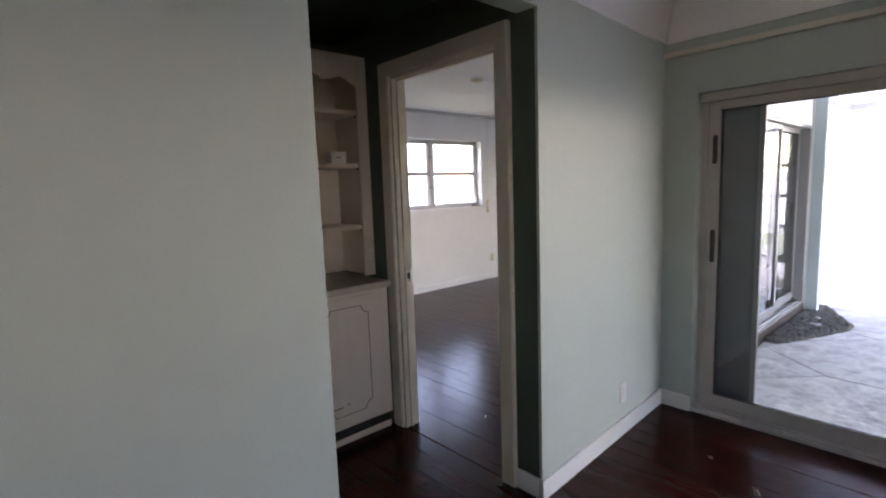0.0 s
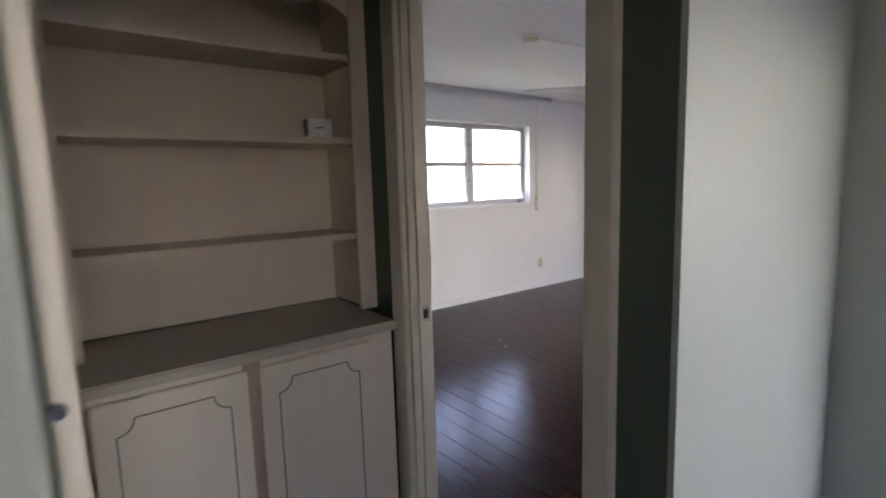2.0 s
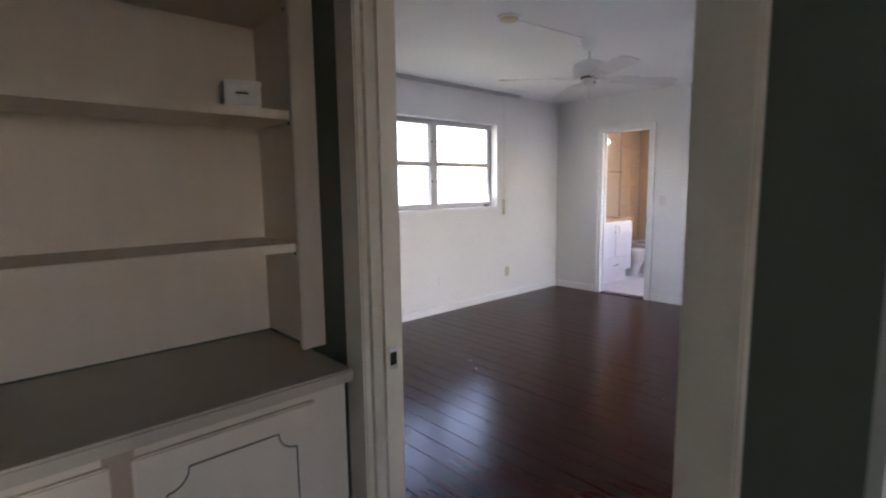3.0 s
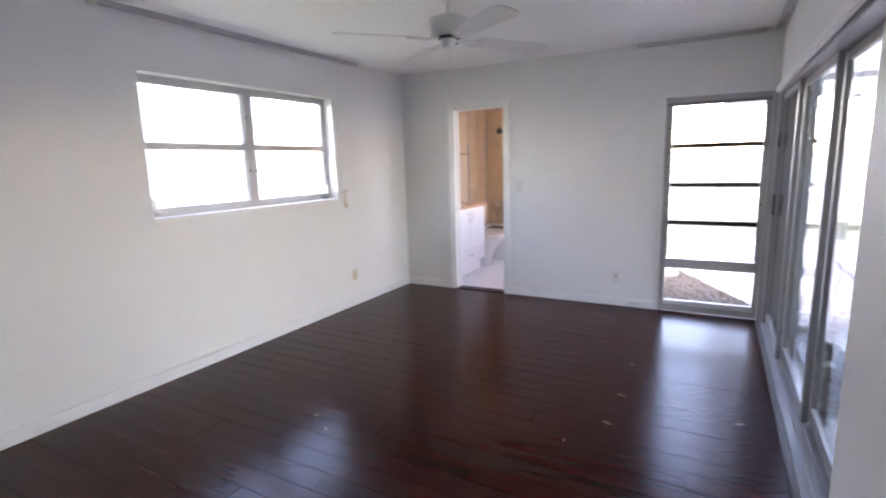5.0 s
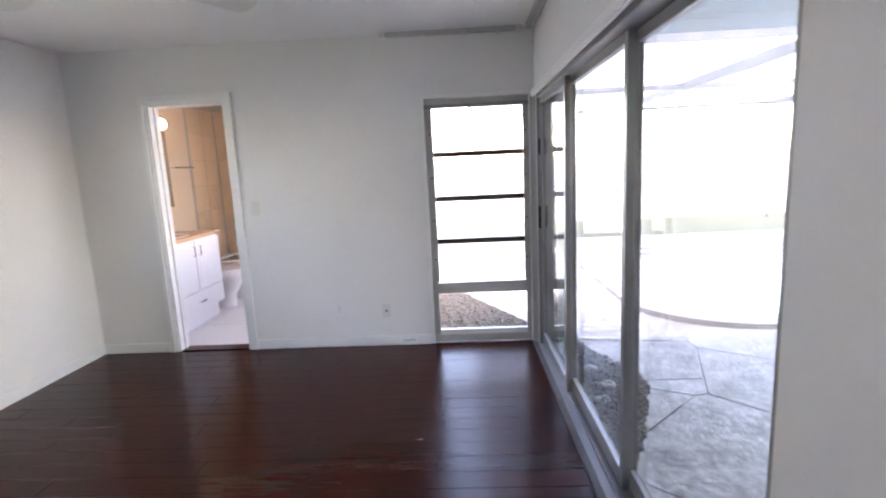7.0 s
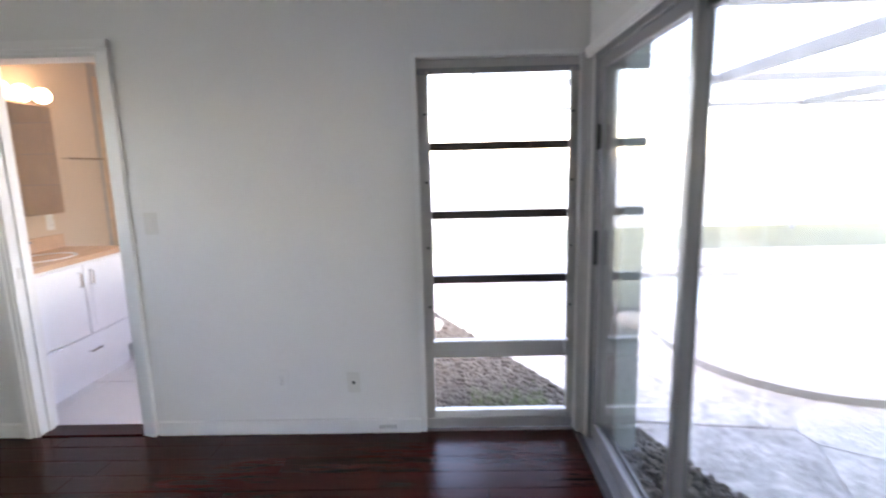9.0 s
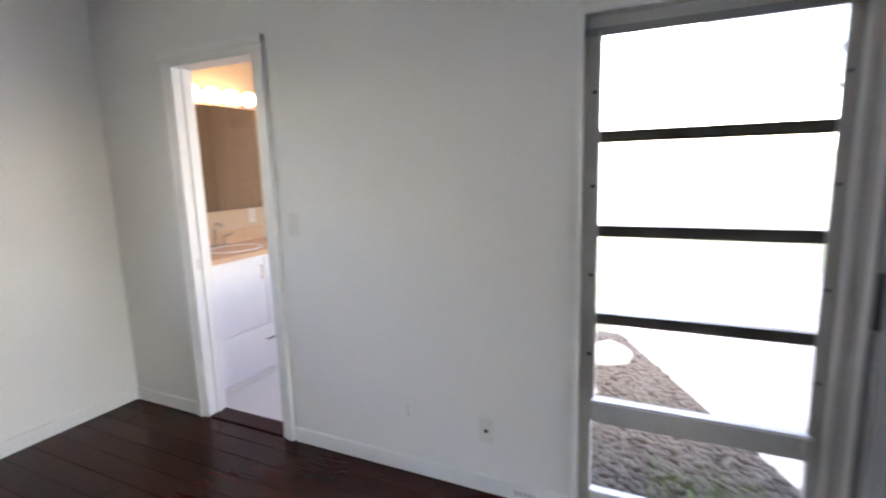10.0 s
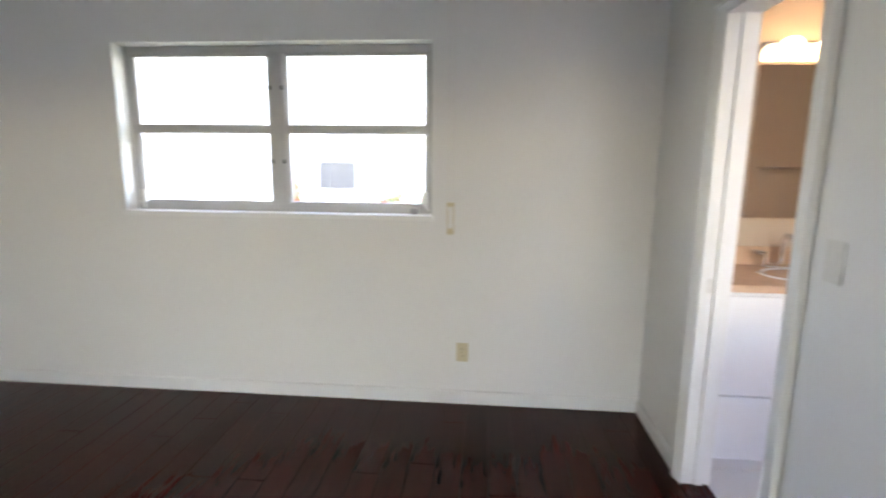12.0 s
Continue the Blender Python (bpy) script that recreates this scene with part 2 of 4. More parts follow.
structure("wall_south", [(BX, GW, SY - 0.126, SY, 0, CZ), (GW, EX, SY - 0.14, SY, GH, CZ), (GE, EX, SY - 0.14, SY, 0, GH)], WHITE, "white painted bedroom wall over wide sliding doors")
structure("wall_west", [(WX + 0.004, BX, SY - 0.12, DY0, 0, CZ), (WX + 0.004, BX, DY1, NY, 0, CZ), (WX + 0.004, BX, DY0, DY1, DH, CZ)], WHITE, "white painted wall round the bedroom doorway")
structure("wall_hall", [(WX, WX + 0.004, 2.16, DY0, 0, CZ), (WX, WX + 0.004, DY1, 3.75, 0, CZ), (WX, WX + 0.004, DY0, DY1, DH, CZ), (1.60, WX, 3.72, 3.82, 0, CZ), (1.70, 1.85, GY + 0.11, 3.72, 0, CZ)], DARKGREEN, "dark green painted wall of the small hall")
structure("wall_living_north", [(-3.2, 1.857, GY, GY + 0.11, 0, CZ), (1.857, WX - 0.002, GY, GY + 0.11, 2.127, CZ)], GREEN, "pale green painted living room wall with a hall opening")
tagged(finish("wall_living_corner", extrude_outline(bmesh.new(), [(WX - 0.001, 2.155, 0), (LX + 0.14, 2.2325, 0), (LX + 0.14, 2.2335, 0), (WX + 0.004, 2.2335, 0)], (0, 0, CZ)), GREEN), "pale green painted wall beside the patio door", "wall", kind="structure")
structure("wall_living_east", [(LX, LX + 0.14, 2.03, 2.226, 0, CZ), (LX, LX + 0.14, -1.0, 2.03, 1.90, CZ), (LX, LX + 0.14, -3.2, -1.0, 0, CZ)], GREEN, "pale green painted wall round the patio door")
# Unseen opening at x 1.0 to 1.7 is invented to light the living room.
structure("wall_living_south", [(-3.2, -0.8, -3.3, -3.2, 0, CZ), (3.2, LX, -3.3, -3.2, 0, CZ), (-0.8, 1.0, -3.3, -3.2, 0, CZ), (1.7, 3.2, -3.3, -3.2, 0, CZ), (1.0, 1.7, -3.3, -3.2, 0, 1.1), (1.0, 1.7, -3.3, -3.2, 2.1, CZ)], GREEN, "pale green painted wall")
structure("wall_living_west", [(-3.3, -3.2, -3.2, GY, 0, CZ)], GREEN, "pale green painted wall")
structure("ceiling_bedroom", [(WX, 8.0, SY - 0.14, NY + 0.2, CZ, CZ + 0.1)], CEIL, "white painted bedroom ceiling")
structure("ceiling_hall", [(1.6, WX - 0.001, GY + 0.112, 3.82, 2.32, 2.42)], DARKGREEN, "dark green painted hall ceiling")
structure("ceiling_living", [(-3.3, LX + 0.14, -3.3, GY + 0.11, CZ + 0.03, CZ + 0.13)], CEIL, "white living room ceiling")
structure("ceiling_bath", [(8.0, 10.5, 3.7, NY + 0.2, CZ, CZ + 0.1)], CEIL, "white bathroom ceiling")
structure("roof", [(-3.6, LX + 0.5, -3.6, 2.3, 2.62, 2.75), (1.4, 8.1, 1.55, 6.75, 2.62, 2.75), (8.1, 10.9, 3.62, 6.75, 2.62, 2.75)], ROOF, "flat roof board over the rooms")
structure("eave", [(4.37, 7.86, -4.0, 2.205, 2.33, 2.45), (3.0, 8.4, NY + 0.22, 6.62, 2.28, 2.36)], EAVE, "pale blue painted roof boards over the patio")
# Opening at x 8.08 to 9.3 is added out of view to daylight the vanity.
structure("wall_bath", [(10.3, 10.4, 3.8, NY, 0, CZ), (9.3, 10.3, 3.8, 3.9, 0, CZ), (8.01, 8.08, 3.8, 3.9, 0, CZ), (8.08, 9.3, 3.8, 3.9, 0, 0.8), (8.08, 9.3, 3.8, 3.9, 2.3, CZ), (8.01, 8.014, 3.9, BY0, 0, CZ), (8.01, 8.014, BY1, NY - 0.004, 0, CZ), (8.01, 8.014, BY0, BY1, BH, CZ), (8.01, 10.3, NY - 0.004, NY - 0.0005, 0, CZ)], BEIGE, "warm beige painted bathroom walls")
# The added bathroom opening continues through this outer wall.
structure("wall_outside", [(9.3, 10.4, 3.66, 3.79, -0.1, CZ), (8.012, 8.08, 3.66, 3.79, -0.1, CZ), (8.08, 9.3, 3.66, 3.79, -0.1, 0.8), (8.08, 9.3, 3.66, 3.79, 2.3, CZ), (GE + 0.02, EX + 0.12, SY - 0.16, SY - 0.142, -0.1, 2.3)], STUCCO, "white stucco outer wall by the patio")

structure("wall_fin", [(7.83, 7.95, 2.09, 2.198, -0.1, 2.325)], EAVE, "pale blue painted fin wall beside the sliding doors", 0.004)


# baseboards with a rounded top edge
def baseboard(name, runs, h=0.085, t=0.016, mat=TRIM, label="white painted wooden baseboard"):
    bm = bmesh.new()
    for x0, x1, y0, y1 in runs:
        solid(bm, x0, x1, y0, y1, 0, h, 0.005)
    return tagged(finish(name, bm, mat), label, "baseboard", kind="structure")


t_ = 0.016
baseboard("baseboard_north", [(BX, EX, NY - t_, NY)])
baseboard("baseboard_east", [(EX - t_, EX, BY1 + 0.07, NY - t_), (EX - t_, EX, EY1 + 0.03, BY0 - 0.07)])
baseboard("baseboard_south", [(BX, GW - 0.01, SY, SY + t_)])
baseboard("baseboard_west", [(BX, BX + t_, DY1 + 0.08, NY - t_)])
baseboard("baseboard_living", [(LX - t_, LX, 2.034, 2.208), (-3.2, 1.85, GY - t_, GY)], 0.095)
tagged(finish("baseboard_corner", extrude_outline(bmesh.new(), [(WX - 0.016, 2.155 - t_, 0), (LX - 0.001, 2.2255 - t_, 0), (LX - 0.001, 2.2245, 0), (WX - 0.016, 2.154, 0)], (0, 0, 0.095)), TRIM), "white painted wooden baseboard", "baseboard", kind="structure")
baseboard("baseboard_hall", [(WX - t_, WX, 2.156, DY0 - 0.075)], 0.095)

# coves between living room walls and ceiling
bm = bmesh.new()
for axis in (0, 1):
    prof = [(0, 0), (0.012, 0.0)] + [(0.012 + 0.24 * (1 - math.cos(a)), 0.02 + 0.255 * math.sin(a)) for a in [radians(15 * i) for i in range(7)]] + [(0.252, 0.28), (0, 0.28)]
    if axis == 0:
        extrude_outline(bm, [(-3.2, GY - u, 2.205 + v) for u, v in prof], (WX + 3.2, 0, 0))
        extrude_outline(bm, [(WX, 2.155 - u, 2.205 + v) for u, v in prof], (LX - WX, 0.0705, 0))
    else:
        extrude_outline(bm, [(LX - u, -3.2, 2.205 + v) for u, v in prof], (0, 3.2 + 2.222, 0))
tagged(finish("trim_cove", bm, CEIL, True), "white plaster cove under the living room ceiling", "cove", kind="structure")
structure("trim_rail", [(LX - 0.035, LX - 0.001, -3.2, 2.222, 2.12, 2.15)], CREAM, "cream painted picture rail above the patio door", 0.004)


# ---- doorways ----
def casing(name, parent, axis, face, out, a0, a1, h, w=0.062, depth=0.016, mat=TRIM, wl=None, wr=None):
    """Stepped casing round an opening; axis 'x': wall of constant x, out: side it stands proud of."""
    wl, wr = wl or w, wr or w

    def bar(nm, p0, p1, z0, z1, up):
        bm = bmesh.new()
        for d, inset in ((depth, 0.0),) if mat is CREAM else ((depth, 0.0), (depth * 1.6, 0.35)):
            q0, q1, r0, r1 = p0, p1, z0, z1
            if up:
                ww = (q1 - q0) * inset
                q0, q1 = (q0, q1 - ww) if nm == "casing_near" else (q0 + ww, q1)
            else:
                r0 = r0 + (r1 - r0) * inset
            f0, f1 = sorted((face, face + out * d))
            if axis == "x":
                solid(bm, f0, f1, q0, q1, r0, r1, 0.004)
            else:
                solid(bm, q0, q1, f0, f1, r0, r1, 0.004)
        part("casing", bm, mat, parent)
    bar("casing_near", a0 - wl, a0, 0, h, True)
    bar("casing_far", a1, a1 + wr, 0, h, True)
    bar("head", a0 - wl, a1 + wr, h, h + w, False)


d1 = thing("door_1", "cream painted door frame with an open white door", "door", kind="structure")
casing("door_1", d1, "x", WX, -1, DY0, DY1, DH, 0.075, 0.03, CREAM, wl=0.078, wr=0.085)
box_part("jamb", (WX - 0.01, BX + 0.003, DY0 - 0.012, DY0 + 0.003, 0, DH), CREAM, d1)
box_part("jamb", (WX - 0.01, BX + 0.003, DY1 - 0.016, DY1 + 0.001, 0, DH), CREAM, d1)
box_part("jamb", (WX - 0.01, BX + 0.003, DY0 + 0.016, DY1 - 0.016, DH - 0.016, DH + 0.001), CREAM, d1)
box_part("stop", (WX + 0.02, WX + 0.032, DY1 - 0.028, DY1 - 0.016, 0, DH - 0.016), CREAM, d1)
box_part("stop", (WX + 0.02, WX + 0.032, DY0 + 0.003, DY0 + 0.011, 0, DH - 0.016), CREAM, d1)
box_part("stop", (WX + 0.02, WX + 0.032, DY0 + 0.028, DY1 - 0.028, DH - 0.028, DH - 0.016), CREAM, d1)
box_part("threshold", (WX - 0.005, BX + 0.005, DY0 + 0.016, DY1 - 0.016, -0.011, 0.004), WOOD, d1, "dark wooden threshold strip", 0.003)
strike = box_part("strike_plate", (WX + 0.036, WX + 0.066, DY1 - 0.019, DY1 - 0.0155, 0.885, 0.945), CHROME, d1, "nickel strike plate", 0.001)
box_part("latch_hole", (WX + 0.042, WX + 0.060, DY1 - 0.0205, DY1 - 0.0185, 0.898, 0.932), BLACK, d1)
leaf = box_part("door_leaf", (BX + 0.02, BX + 0.74, SY + 0.018, SY + 0.05, 0.012, DH - 0.02), TRIM, d1, "flat white open door leaf", 0.003)
bm = bmesh.new()
rod(bm, (BX + 0.675, SY + 0.05, 0.93), (BX + 0.675, SY + 0.057, 0.93), 0.033, n=24)
rod(bm, (BX + 0.675, SY + 0.057, 0.93), (BX + 0.675, SY + 0.08, 0.93), 0.012)
bmesh.ops.create_uvsphere(bm, u_segments=20, v_segments=12, radius=0.027, matrix=Matrix.Translation((BX + 0.675, SY + 0.097, 0.93)) @ Matrix.Diagonal((1, 0.8, 1, 1)))
k_ = part("knob", bm, PLATE, d1, "round white door knob", True)

d2 = thing("door_2", "white painted door frame into the lit bathroom", "door", kind="structure")
casing("door_2", d2, "x", EX, -1, BY0, BY1, BH, 0.062, 0.016)
box_part("jamb", (EX - 0.008, EX + 0.122, BY0 - 0.001, BY0 + 0.016, 0, BH), TRIM, d2)
box_part("jamb", (EX - 0.008, EX + 0.122, BY1 - 0.016, BY1 + 0.001, 0, BH), TRIM, d2)
box_part("jamb", (EX - 0.008, EX + 0.122, BY0 + 0.016, BY1 - 0.016, BH - 0.016, BH + 0.001), TRIM, d2)
box_part("stop", (EX + 0.05, EX + 0.085, BY1 - 0.028, BY1 - 0.016, 0, BH - 0.016), TRIM, d2)
box_part("stop", (EX + 0.05, EX + 0.085, BY0 + 0.016, BY0 + 0.028, 0, BH - 0.016), TRIM, d2)
box_part("threshold", (EX - 0.006, EX + 0.115, BY0 + 0.016, BY1 - 0.016, -0.011, 0.008), WOOD, d2, "dark wooden threshold", 0.003)
box_part("strike_plate", (EX + 0.02, EX + 0.045, BY1 - 0.0185, BY1 - 0.0155, 0.90, 0.96), PLATE, d2)

# lining of the opening between living room and hall
d3 = thing("door_3", "cream painted jamb of the opening into the hall", "door", kind="structure")
box_part("jamb", (1.857, 1.861, GY + 0.006, 2.262, 0, 2.127), GREEN, d3, "pale green painted reveal")
box_part("casing", (1.867, 1.891, 2.264, 2.345, 0, 2.2), CREAM, d3, "", 0.005)
bm = bmesh.new()
rod(bm, (1.873, 2.265, 1.18), (1.873, 2.254, 1.18), 0.009)
part("latch", bm, CHROME, d3, "small nickel roller latch", True)


# ---- north window ----
def north_window():
    w = thing("window_1", "grey metal awning window with four panes", "window", kind="structure")
    y0, y1 = NY + 0.10, NY + 0.15
    f = part("window_frame", bmesh.new(), GREYALU, w)
    bm = bmesh.new()
    for b in ((NX0, NX1, y0, y1, NZ1 - 0.045, NZ1), (NX0, NX1, y0, y1, NZ0, NZ0 + 0.05), (NX0, NX0 + 0.04, y0, y1, NZ0 + 0.05, NZ1 - 0.045), (NX1 - 0.04, NX1, y0, y1, NZ0 + 0.05, NZ1 - 0.045)):
        solid(bm, *b, 0.004)
    bm.to_mesh(f.data)
    bm.free()
    xm = (NX0 + NX1) / 2
    box_part("mullion", (xm - 0.05, xm + 0.05, y0 - 0.012, y1, NZ0 + 0.05, NZ1 - 0.045), GREYALU, w, "", 0.006)
    zm = (NZ0 + NZ1) / 2 + 0.01
    for a, b in ((NX0 + 0.04, xm - 0.05), (xm + 0.05, NX1 - 0.04)):
        box_part("meeting_rail", (a, b, y0 - 0.004, y1 - 0.012, zm - 0.014, zm + 0.014), GREYALU, w, "", 0.004)
        for c, d in ((NZ0 + 0.05, zm - 0.014), (zm + 0.014, NZ1 - 0.045)):
            s = bmesh.new()
            for q in ((a, b, y0 + 0.01, y1 - 0.015, d - 0.012, d), (a, b, y0 + 0.01, y1 - 0.015, c, c + 0.012), (a, a + 0.012, y0 + 0.01, y1 - 0.015, c + 0.012, d - 0.012), (b - 0.012, b, y0 + 0.01, y1 - 0.015, c + 0.012, d - 0.012)):
                solid(s, *q)
            part("sash", s, GREYALU, w)
            p = box_part("pane", (a + 0.01, b - 0.01, y0 + 0.022, y0 + 0.026, c + 0.01, d - 0.01), CLEAR, w)
            p.visible_shadow = False
    box_part("window_sill", (NX0 - 0.015, NX1 + 0.015, NY - 0.018, NY + 0.10, NZ0 - 0.025, NZ0 + 0.004), TRIM, w, "", 0.005)
    for x, z, m in ((NX0 + 0.06, NZ0 + 0.05, PLATE), (NX1 - 0.05, NZ0 + 0.06, PLATE)):
        bm = solid(bmesh.new(), x - 0.014, x + 0.014, y0 - 0.035, y0 - 0.001, z, z + 0.075, 0.004)
        rod(bm, (x, y0 - 0.03, z), (x + 0.03, y0 - 0.06, z - 0.03), 0.006)
        part("crank", bm, m, w, "small white window crank", True)
    bm = solid(bmesh.new(), NX1 - 0.13, NX1 - 0.085, y0 - 0.05, y0 - 0.002, NZ0 + 0.004, NZ0 + 0.04, 0.005)
    part("operator_box", bm, ALU, w)
    for z in (NZ0 + 0.30, NZ0 + 0.72):
        for dx in (-0.035, 0.035):
            box_part("latch", (xm + dx - 0.006, xm + dx + 0.006, y0 - 0.02, y0 - 0.0125, z - 0.012, z + 0.012), BLACK, w)


north_window()


# ---- east window: four panes with dark bars over a fixed light ----
def east_window():
    w = thing("window_2", "tall grey metal window with four stacked panes", "window", kind="structure")
    x0, x1 = EX + 0.035, EX + 0.085
    ya, yb = EY0, EY1
    bm = bmesh.new()
    for b in ((x0, x1, ya, yb, EH - 0.055, EH - 0.002), (x0, x1, ya, yb, 0.0, 0.06), (x0, x1, yb - 0.045, yb, 0.06, EH - 0.055), (x0, x1, ya, ya + 0.035, 0.06, EH - 0.055)):
        solid(bm, *b, 0.004)
    part("window_frame", bm, GREYALU, w)
    for yy, xx in ((yb - 0.052, 0.012), (ya + 0.042, 0.012)):
        box_part("track", (x0 - 0.014, x0 - 0.001, yy - 0.006, yy + 0.006, 0.52, EH - 0.06), GREYALU, w)
    box_part("transom", (x0 - 0.012, x1, ya + 0.035, yb - 0.045, 0.415, 0.505), GREYALU, w, "", 0.006)
    box_part("head_rail", (x0 - 0.01, x0 - 0.0005, ya, yb, EH - 0.075, EH - 0.045), ALU, w, "", 0.002)
    zs = [0.505, 0.845, 1.19, 1.54, EH - 0.055]
    for z in zs[1:4]:
        box_part("bar", (x0 + 0.004, x1 - 0.006, ya + 0.035, yb - 0.045, z - 0.021, z + 0.021), DARKBAR, w, "dark bronze bar", 0.003)
    for c, d in [(0.06, 0.415)] + list(zip(zs, zs[1:])):
        p = box_part("pane", (x0 + 0.02, x0 + 0.025, ya + 0.03, yb - 0.04, c + 0.005, d - 0.005), GLASS if c < 0.6 else CLEAR, w)
        p.visible_shadow = False
    box_part("bottom_bead", (x0 + 0.005, x1 - 0.002, ya + 0.035, yb - 0.045, 0.06, 0.10), TRIM, w, "white bead", 0.003)
    bm = solid(bmesh.new(), x0 - 0.05, x0 - 0.0125, ya + 0.03, ya + 0.06, 0.44, 0.52, 0.006)
    part("operator", bm, GREYALU, w)
    for z in (0.7, 1.02, 1.36, 1.7):
        for yy in (ya + 0.03, yb - 0.035):
            box_part("pivot", (x0 - 0.006, x0 - 0.0005, yy - 0.008, yy + 0.008, z - 0.006, z + 0.006), DARKBAR, w)
    # plaster return and edging on the room side
    for nm, b in (("edging", (EX - 0.012, EX + 0.034, yb, yb + 0.024, 0, EH + 0.024)), ("edging", (EX - 0.012, EX + 0.034, ya, yb, EH, EH + 0.024))):
        box_part(nm, b, TRIM, w, "", 0.005)


east_window()
structure("trim_corner_post", [(EX - 0.03, EX + 0.03, SY - 0.06, EY0 - 0.002, 0.0, EH), (EX - 0.06, EX - 0.031, SY - 0.05, SY + 0.012, 0.0, GH)], GREYALU, "grey metal corner post between window and doors", 0.004)


# ---- patio doors of the bedroom ----
def sliding_panel(parent, x0, x1, y, z0, z1, w=0.045, d=0.03, mat=ALU):
    p = part("door_panel", bmesh.new(), mat, parent)
    bm = bmesh.new()
    for b in ((x0, x0 + w, y - d / 2, y + d / 2, z0, z1), (x1 - w, x1, y - d / 2, y + d / 2, z0, z1), (x0 + w, x1 - w, y - d / 2, y + d / 2, z1 - w, z1), (x0 + w, x1 - w, y - d / 2, y + d / 2, z0, z0 + w * 1.8)):
        solid(bm, *b, 0.003)
    bm.to_mesh(p.data)
    bm.free()
    g = part("pane", solid(bmesh.new(), x0 + w - 0.005, x1 - w + 0.005, y - 0.003, y + 0.003, z0 + w * 1.7, z1 - w + 0.005), GLASS, p)
    g.visible_shadow = False
    return p


def patio_doors():
    w = thing("door_4", "grey aluminium sliding glass doors onto the patio", "sliding door", kind="structure")
    bm = bmesh.new()
    for y in (2.245, 2.285, 2.325):
        solid(bm, GW, GE, y - 0.004, y + 0.004, 0.012, 0.035)
    solid(bm, GW, GE, SY - 0.14, SY + 0.01, -0.05, 0.012, 0.003)
    part("track", bm, ALU, w)
    box_part("sill_strip", (GW, EX - 0.06, SY + 0.012, SY + 0.045, -0.005, 0.014), DARKBAR, w, "dark worn wooden sill strip", 0.004)
    bm = bmesh.new()
    solid(bm, GW, GE, SY - 0.14, SY - 0.004, GH - 0.035, GH - 0.001, 0.003)
    solid(bm, GE - 0.035, GE - 0.001, SY - 0.14, SY - 0.004, 0.012, GH - 0.035, 0.003)
    solid(bm, GW + 0.001, GW + 0.02, SY - 0.14, SY - 0.004, 0.012, GH - 0.035, 0.003)
    part("door_frame", bm, ALU, w)
    box_part("head_trim", (GW - 0.04, EX - 0.002, SY, SY + 0.03, GH - 0.015, GH + 0.04), TRIM, w, "white painted head trim", 0.008)
    sliding_panel(w, 4.90, 5.99, 2.245, 0.035, GH - 0.035)
    sliding_panel(w, 5.92, 6.94, 2.285, 0.035, GH - 0.035)
    p = sliding_panel(w, 6.86, 7.785, 2.325, 0.035, GH - 0.035)
    bm = bmesh.new()
    solid(bm, 7.742, 7.765, 2.341, 2.362, 0.95, 1.12, 0.004)
    part("handle", bm, BLACK, p, "black pull handle")
    bm = bmesh.new()
    solid(bm, 7.742, 7.765, 2.341, 2.358, 1.5, 1.62, 0.004)
    part("handle", bm, BLACK, p)


patio_doors()


